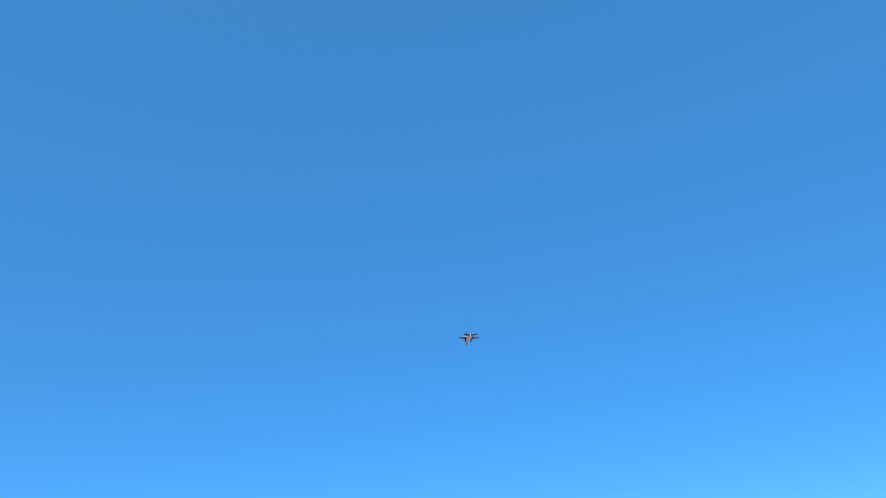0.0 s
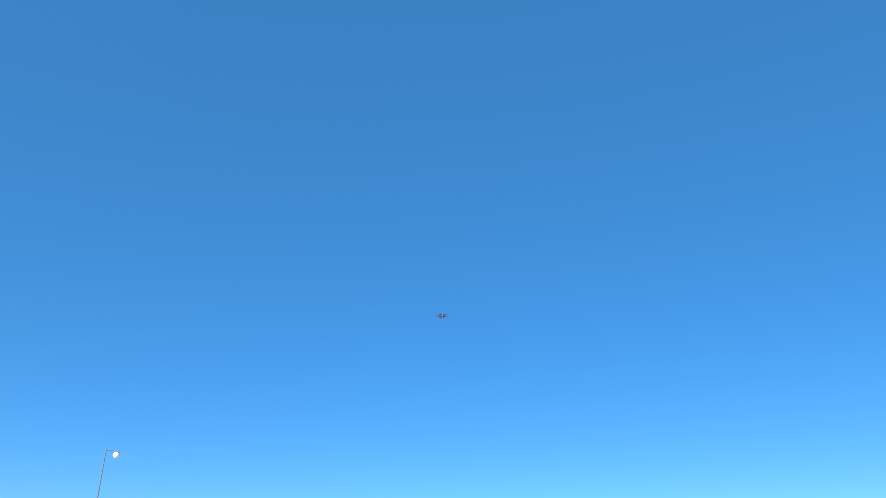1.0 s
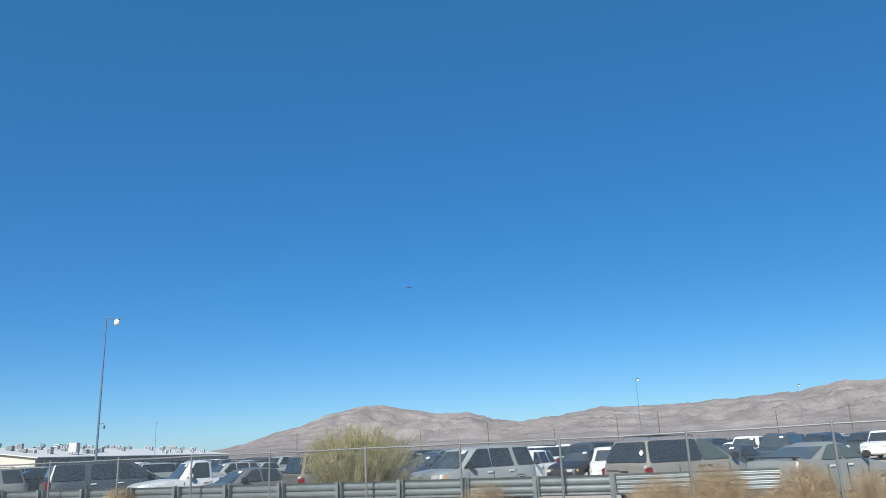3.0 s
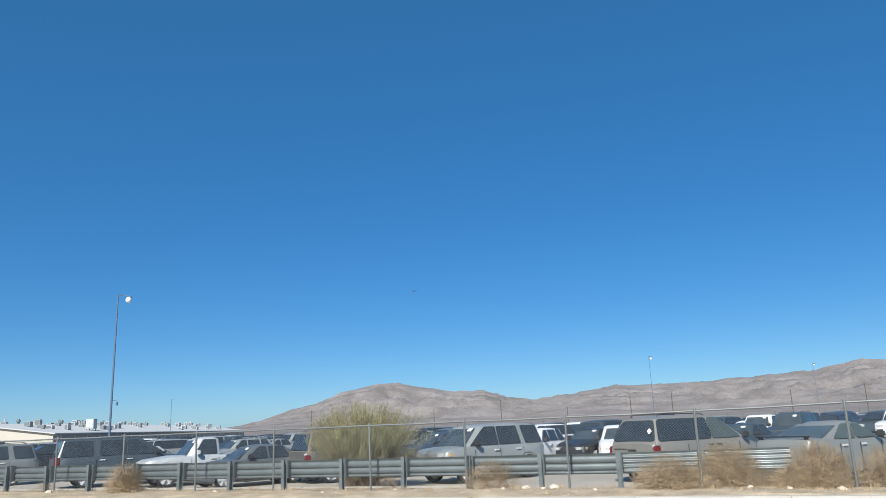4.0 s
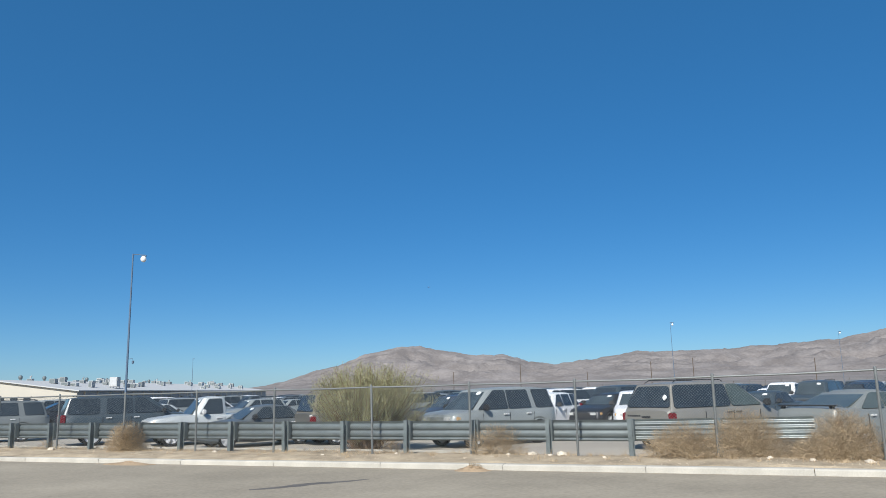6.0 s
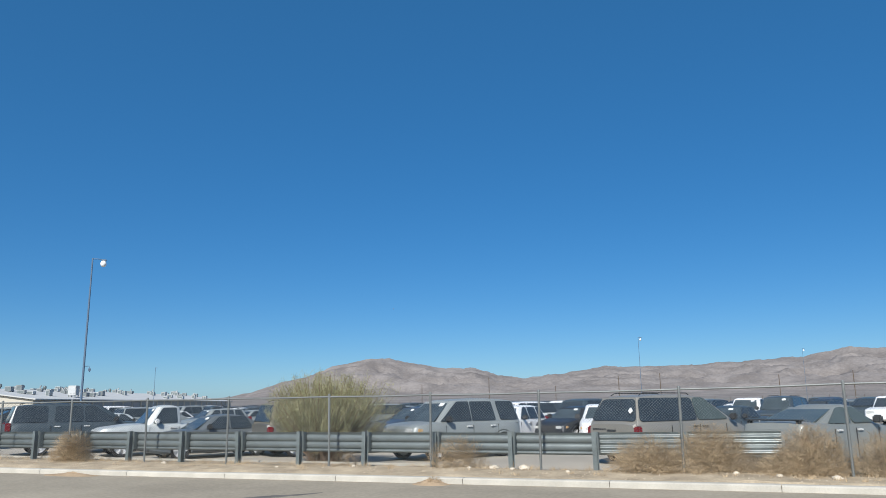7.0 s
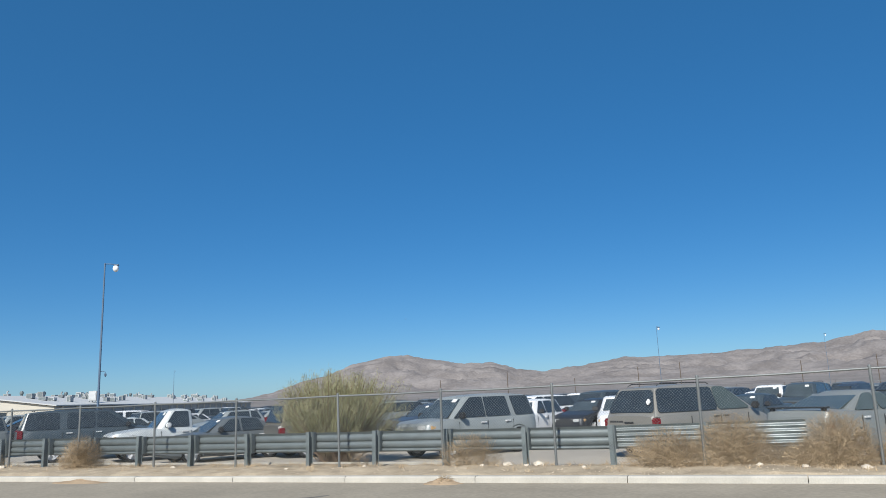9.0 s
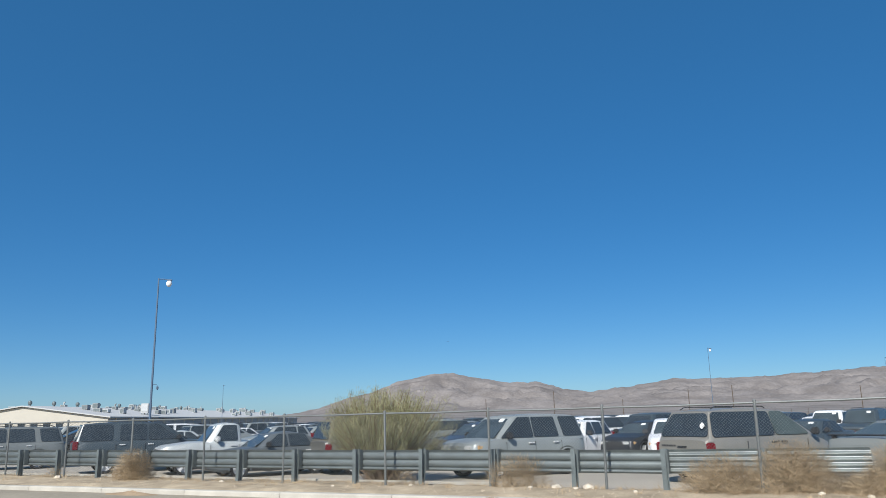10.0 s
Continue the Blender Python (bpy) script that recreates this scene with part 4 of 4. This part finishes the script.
# ---- plants ----
def twig_ball(name, label, x, y, rx, rz, n, seed, z0=0.0):
    """A dried tumbleweed: fine curved twigs that branch out of a root."""
    rnd = random.Random(seed)
    verts, faces = [], []

    def strip(p, d, length, r, depth):
        segs = 2
        pts = [p]
        dd = d.copy()
        for _ in range(segs):
            dd = (dd + Vector((rnd.uniform(-0.45, 0.45), rnd.uniform(-0.45, 0.45), rnd.uniform(-0.3, 0.4)))).normalized()
            pts.append(pts[-1] + dd * length / segs)
        if (p.x / rx) ** 2 + (p.y / rx) ** 2 + (p.z / rz) ** 2 > 1.0:
            return
        k0 = len(verts)
        a = dd.orthogonal().normalized()
        b = dd.cross(a)
        if depth == 0:   # the finest twigs: slim spikes
            q = pts[0]
            verts.extend([q + a * r, q - a * r * 0.5 + b * r * 0.87, q - a * r * 0.5 - b * r * 0.87, pts[-1]])
            for k in range(3):
                faces.append((k0 + k, k0 + (k + 1) % 3, k0 + 3))
            return
        for i, q in enumerate(pts):
            rr = r * (1 - 0.7 * i / segs)
            verts.extend([q + a * rr, q - a * rr * 0.5 + b * rr * 0.87, q - a * rr * 0.5 - b * rr * 0.87])
        for i in range(segs):
            o = k0 + 3 * i
            for k in range(3):
                faces.append((o + k, o + (k + 1) % 3, o + 3 + (k + 1) % 3, o + 3 + k))
        if depth:
            for q in pts[1:]:
                for _ in range(depth):
                    strip(q, (dd + Vector((rnd.gauss(0, 0.9), rnd.gauss(0, 0.9), rnd.gauss(0.1, 0.7)))).normalized(), length * rnd.uniform(0.28, 0.5), r * 0.6, depth - 1)

    for _ in range(n):
        a = rnd.uniform(0, 2 * math.pi)
        e = math.asin(rnd.uniform(-0.05, 1))
        d = Vector((math.cos(a) * math.cos(e) * rx, math.sin(a) * math.cos(e) * rx, math.sin(e) * rz))
        st = d * (0.05 + 0.75 * rnd.random() ** 0.6)
        st.z = max(0.02, st.z)
        way = (d.normalized() * 0.55 + Vector((rnd.gauss(0, 0.5), rnd.gauss(0, 0.5), rnd.gauss(0.1, 0.45)))).normalized()
        strip(st, way, d.length * rnd.uniform(0.24, 0.42), 0.0035, 2)
    me = bpy.data.meshes.new(name)
    me.from_pydata([tuple((v.x, v.y, max(0.005, v.z))) for v in verts], [], faces)
    me.materials.append(STRAW)
    ob = new(name, me)
    ob.matrix_basis = pose(x, y, z0, 0, 0, 0)
    return tagged(ob, label, "dry weed", "tumbleweeds along the fence")


def bush():
    rnd = random.Random(21)
    root = empty("desert_bush", "olive-green desert broom bush with bare lower stems", "bush", pose(-10.75, 18.7, LOT_Z))
    sv, sf, lv, lf = [], [], [], []
    for i in range(520):
        a = rnd.uniform(0, 2 * math.pi)
        spread = math.sqrt(rnd.random())
        lean = spread * rnd.uniform(0.75, 1.05)
        top = 2.50 * (1 - 0.16 * spread ** 3) * rnd.uniform(0.66, 1.08)
        lump = 1 + 0.10 * math.sin(3 * a + 1.3) + 0.07 * math.sin(5 * a)
        tip = Vector((math.cos(a) * lean * 2.1 * lump, math.sin(a) * lean * 1.5 * lump, top))
        if rnd.random() < 0.22:
            tip.z *= rnd.uniform(0.35, 0.8)
        base = Vector((rnd.uniform(-0.35, 0.35), rnd.uniform(-0.3, 0.3), 0))
        mid = base.lerp(tip, 0.5) + Vector((math.cos(a), math.sin(a), -0.4)) * 0.22 * spread
        pts = []
        for k in range(6):
            t = k / 5
            pts.append(base * (1 - t) ** 2 + mid * 2 * t * (1 - t) + tip * t * t)
        k0 = len(sv)
        for k, q in enumerate(pts):
            r = 0.016 * (1 - 0.75 * k / 5)
            sv.extend([q + Vector((r, 0, 0)), q + Vector((-r * 0.5, r * 0.87, 0)), q + Vector((-r * 0.5, -r * 0.87, 0))])
        for k in range(5):
            o = k0 + 3 * k
            for j in range(3):
                sf.append((o + j, o + (j + 1) % 3, o + 3 + (j + 1) % 3, o + 3 + j))
        for _ in range(200):
            t = rnd.uniform(0.47, 1.0) ** 0.75
            q = base * (1 - t) ** 2 + mid * 2 * t * (1 - t) + tip * t * t
            q = q + Vector((rnd.gauss(0, 0.055), rnd.gauss(0, 0.055), rnd.gauss(0, 0.06)))
            d = Vector((rnd.gauss(0, 0.45), rnd.gauss(0, 0.45), 1)).normalized()
            w = d.orthogonal().normalized()
            w.rotate(Euler((0, 0, rnd.uniform(0, 6.3))))
            ln, wd = rnd.uniform(0.05, 0.15), rnd.uniform(0.0022, 0.0048)
            k1 = len(lv)
            lv.extend([q, q + d * ln * 0.5 + w * wd, q + d * ln, q + d * ln * 0.5 - w * wd])
            lf.append((k1, k1 + 1, k1 + 2, k1 + 3))
    for nm, vs, fs, mt in (("stem_mass", sv, sf, STALK), ("foliage", lv, lf, LEAF)):
        me = bpy.data.meshes.new(nm)
        me.from_pydata([tuple(p) for p in vs], [], fs)
        me.materials.append(mt)
        ob = new(nm, me)
        ob.parent = root
        tagged(ob, kind="stuff")


bush()
TW = "straw-brown dried tumbleweed caught against the fence"
twig_ball("tumbleweed", TW, -18.0, 16.05, 0.68, 0.98, 1630, 1)
twig_ball("tumbleweed", TW, -1.0, 16.30, 0.95, 0.85, 1630, 2)
twig_ball("tumbleweed", TW, 0.30, 16.30, 0.95, 1.12, 2036, 3)
twig_ball("tumbleweed", "low dried tumbleweed pressed under the guardrail end", 1.25, 16.35, 0.55, 0.5, 689, 4)
twig_ball("tumbleweed", TW, 2.25, 16.25, 0.85, 1.10, 1900, 5)
twig_ball("tumbleweed", "low dried tumbleweed filling the gap beside the guardrail end", 1.75, 15.95, 0.6, 0.62, 798, 15)
twig_ball("tumbleweed", TW, 3.55, 16.35, 0.75, 0.95, 1379, 6)
twig_ball("dry_weed", "thin dry weed at the foot of a fence post", -5.45, 16.12, 0.85, 0.85, 620, 7)
twig_ball("dry_weed", "thin reddish dry weed at the foot of the fence", -8.5, 16.15, 0.42, 0.5, 170, 8)
twig_ball("dry_weed", "small dry weed in the dirt verge", -21.6, 16.0, 0.40, 0.5, 120, 9)
twig_ball("dry_weed", "small dry weed in the dirt verge", -27.5, 15.9, 0.6, 0.55, 180, 10)
twig_ball("dry_weed", "small dry weed in the dirt verge", -14.6, 16.2, 0.28, 0.3, 24, 12)
twig_ball("dry_weed", "small dry weed in the dirt verge", -33.5, 15.9, 0.6, 0.6, 195, 13)


twig_ball("dry_weed", "clump of reddish dry stalks on the sand at the kerb", -5.18, 14.02, 0.24, 0.15, 90, 16, z0=-0.055)


# ---- stones, sand heaps, gravel ----
def stone(x, y, z, r, seed):
    rnd = random.Random(seed)
    bm = bmesh.new()
    bmesh.ops.create_icosphere(bm, subdivisions=2, radius=r)
    for v in bm.verts:
        v.co *= 1 + 0.35 * noise.noise(v.co * (1.4 / r) + Vector((seed, 0, 0)))
        v.co.z *= 0.6
    ob = part("stone", bm, STONE)
    ob.matrix_basis = pose(x, y, z, 0, 0, rnd.uniform(0, 90))
    tagged(ob, "pale rough stone lying on the dirt verge", "stone", "stones on the verge")


for i, (x, y, r) in enumerate(((-4.40, 15.75, 0.11), (-3.72, 15.85, 0.13), (-3.95, 15.7, 0.06), (-2.6, 15.4, 0.05), (-8.0, 15.6, 0.05), (-20.9, 15.6, 0.10), (-10.2, 15.5, 0.05), (-14.0, 15.6, 0.07), (0.8, 15.6, 0.06), (1.6, 15.5, 0.07), (2.6, 15.4, 0.10), (-5.0, 15.7, 0.06))):
    stone(x, y, verge_z(x, y) + 0.2 * r, r, i)


def gravel():
    rnd = random.Random(3)
    verts, faces = [], []
    for _ in range(6000):
        x, y, r = rnd.uniform(-30, 6), rnd.uniform(14.6, 17.0), 0.005 + 0.016 * rnd.random() ** 3
        z = verge_z(x, y) - 0.002
        k = len(verts)
        verts += [(x + r, y, z), (x - r, y + r, z), (x - r, y - r, z), (x, y, z + r * 1.1), (x, y, z - r * 2)]
        faces += [(k, k + 1, k + 3), (k + 1, k + 2, k + 3), (k + 2, k, k + 3), (k + 1, k, k + 4), (k + 2, k + 1, k + 4), (k, k + 2, k + 4)]
    me = bpy.data.meshes.new("gravel")
    me.from_pydata(verts, [], faces)
    me.materials.append(PEBBLE)
    tagged(new("gravel", me), "loose pale gravel over the dirt verge", "gravel", kind="stuff")


gravel()


def dry_grass():
    rnd = random.Random(8)
    verts, faces = [], []
    for _ in range(430):
        cx, cy = rnd.uniform(-32, 5), rnd.choice((rnd.gauss(16.0, 0.12), rnd.gauss(16.5, 0.25), rnd.uniform(14.7, 16.8)))
        size = rnd.uniform(0.04, 0.16)
        for _ in range(rnd.randint(6, 22)):
            x, y = cx + rnd.gauss(0, size * 0.6), cy + rnd.gauss(0, size * 0.6)
            z = verge_z(x, y) - 0.01
            dx, dy, h = rnd.gauss(0, 0.5) * size, rnd.gauss(0, 0.5) * size, size * rnd.uniform(0.5, 1.4)
            k = len(verts)
            verts += [(x - 0.004, y, z), (x + 0.004, y, z), (x, y + 0.005, z), (x + dx, y + dy, z + h)]
            faces += [(k, k + 1, k + 3), (k + 1, k + 2, k + 3), (k + 2, k, k + 3)]
    me = bpy.data.meshes.new("dry_grass")
    me.from_pydata(verts, [], faces)
    me.materials.append(STRAW)
    tagged(new("dry_grass", me), "sparse dry grass along the fence line", "dry grass", kind="stuff")


dry_grass()


def sand_heap(x, y, rx, ry, h, seed, label):
    bm = bmesh.new()
    n, k = 24, 8
    c = bm.verts.new((0, 0, h))
    rings = []
    for j in range(1, k + 1):
        t = j / k
        rings.append([bm.verts.new((rx * t * math.cos(a) * (1 + 0.2 * noise.noise((math.cos(a) * 2, math.sin(a) * 2, seed))), ry * t * math.sin(a),
                      max(-0.04, h * (1 - t) ** 1.4 * (1 + 0.5 * noise.noise((t * 4, a * 2, seed))) - (0.03 if j == k else 0)))) for a in [2 * math.pi * i / n for i in range(n)]])
    for i in range(n):
        bm.faces.new((c, rings[0][i], rings[0][(i + 1) % n]))
    for a, b in zip(rings, rings[1:]):
        for i in range(n):
            bm.faces.new((a[i], b[i], b[(i + 1) % n], a[(i + 1) % n]))
    bmesh.ops.recalc_face_normals(bm, faces=bm.faces)
    ob = part("sand_drift", bm, SAND, smooth=True)
    ob.matrix_basis = pose(x, y, ROAD_Z + 0.04 + 0.0035 * x)
    tagged(ob, label, "sand heap")


sand_heap(-5.22, 14.0, 0.48, 0.26, 0.13, 2, "small heap of blown sand against the kerb")
sand_heap(-15.5, 13.9, 1.1, 0.3, 0.09, 5, "low drift of blown sand against the kerb")


# ---- the fighter jet ----
def jet():
    root = empty("fighter_jet", "dark grey twin-tailed fighter jet flying away low overhead", "aircraft")

    def tapered(stations):
        return loft(bmesh.new(), [[(x, hw * math.cos(a), zc + hh * math.sin(a)) for a in [2 * math.pi * k / 14 for k in range(14)]] for x, hw, hh, zc in stations])

    part("fuselage", tapered([(9.4, 0.04, 0.04, -0.25), (8.2, 0.28, 0.30, -0.2), (6.4, 0.50, 0.55, -0.05), (4.6, 0.66, 0.72, 0.05), (2.8, 1.15, 0.8, 0.1), (0.5, 1.6, 0.9, 0.05),
                              (-2.5, 1.65, 0.9, 0.0), (-5.0, 1.45, 0.75, 0.0), (-6.4, 1.2, 0.6, 0.0)]), JETB, root, "pale grey fuselage", smooth=True)
    part("canopy", tapered([(6.4, 0.1, 0.1, 0.5), (5.4, 0.36, 0.42, 0.65), (4.2, 0.38, 0.42, 0.72), (2.6, 0.1, 0.1, 0.8)]), JETD, root, "dark canopy", smooth=True)
    part("nose_underside", tapered([(9.3, 0.05, 0.05, -0.30), (8.0, 0.30, 0.24, -0.32), (6.2, 0.46, 0.30, -0.36), (4.4, 0.40, 0.22, -0.52)]), JETM, root, smooth=True)
    for s in (1, -1):
        part("nozzle", tube(bmesh.new(), [(-6.2, s * 0.6, 0), (-7.3, s * 0.6, 0)], [0.56, 0.42], 16), JETD, root, "dark engine nozzle")
        part("intake", boxed(-2.6, 3.0, s * 1.62 - 0.22, s * 1.62 + 0.22, -0.85, 0.15, bevel=0.1), JETD, root, "dark engine intake")

    def wing(nm, pts, th, material):
        for s in (1, -1):
            bm = bmesh.new()
            up = [bm.verts.new((x, s * y, z + th * (1 if i < 2 else 0.35))) for i, (x, y, z) in enumerate(pts)]
            dn = [bm.verts.new((x, s * y, z - th * (1 if i < 2 else 0.35))) for i, (x, y, z) in enumerate(pts)]
            bm.faces.new(up)
            bm.faces.new(dn[::-1])
            for k in range(4):
                bm.faces.new((up[k], up[(k + 1) % 4], dn[(k + 1) % 4], dn[k]))
            bmesh.ops.recalc_face_normals(bm, faces=bm.faces)
            part(nm, bm, material, root)

    wing("wing", [(-3.2, 1.5, 0.2), (1.2, 1.5, 0.2), (-1.4, 6.1, 0.15), (-3.0, 6.1, 0.15)], 0.13, JETM)
    wing("root_extension", [(0.6, 1.1, 0.25), (5.0, 0.55, 0.3), (1.6, 1.6, 0.25), (0.6, 1.7, 0.25)], 0.06, JETM)
    wing("tailplane", [(-7.0, 1.2, 0.0), (-4.8, 1.2, 0.0), (-7.0, 3.9, -0.05), (-8.3, 3.9, -0.05)], 0.10, JETD)
    wing("tail_fin", [(-5.6, 1.2, 0.6), (-3.0, 1.1, 0.6), (-5.0, 1.9, 2.2), (-6.0, 1.95, 2.2)], 0.07, JETM)
    return root


JET = jet()


def motions():
    """The jet's way: seconds and place; it climbs slightly as it flies away."""
    way = [(0.0, -117.4, 367, 187), (0.5, -186, 508, 226), (1.0, -267, 643, 262), (1.5, -340, 780, 276), (2.0, -407, 920, 276), (2.5, -478, 1058, 280), (4.0, -702, 1468, 298),
           (5.0, -843, 1744, 305), (6.5, -1071, 2151, 318), (8.0, -1300, 2558, 334), (9.0, -1449, 2830, 345), (10.0, -1602, 3099, 356)]
    rows = []
    for t, x, y, z in way:
        bank = 0
        rows.append((t, pose(x, y, z, bank, -4, math.degrees(math.atan2(276, -150)))))
    walk(JET, rows)


motions()
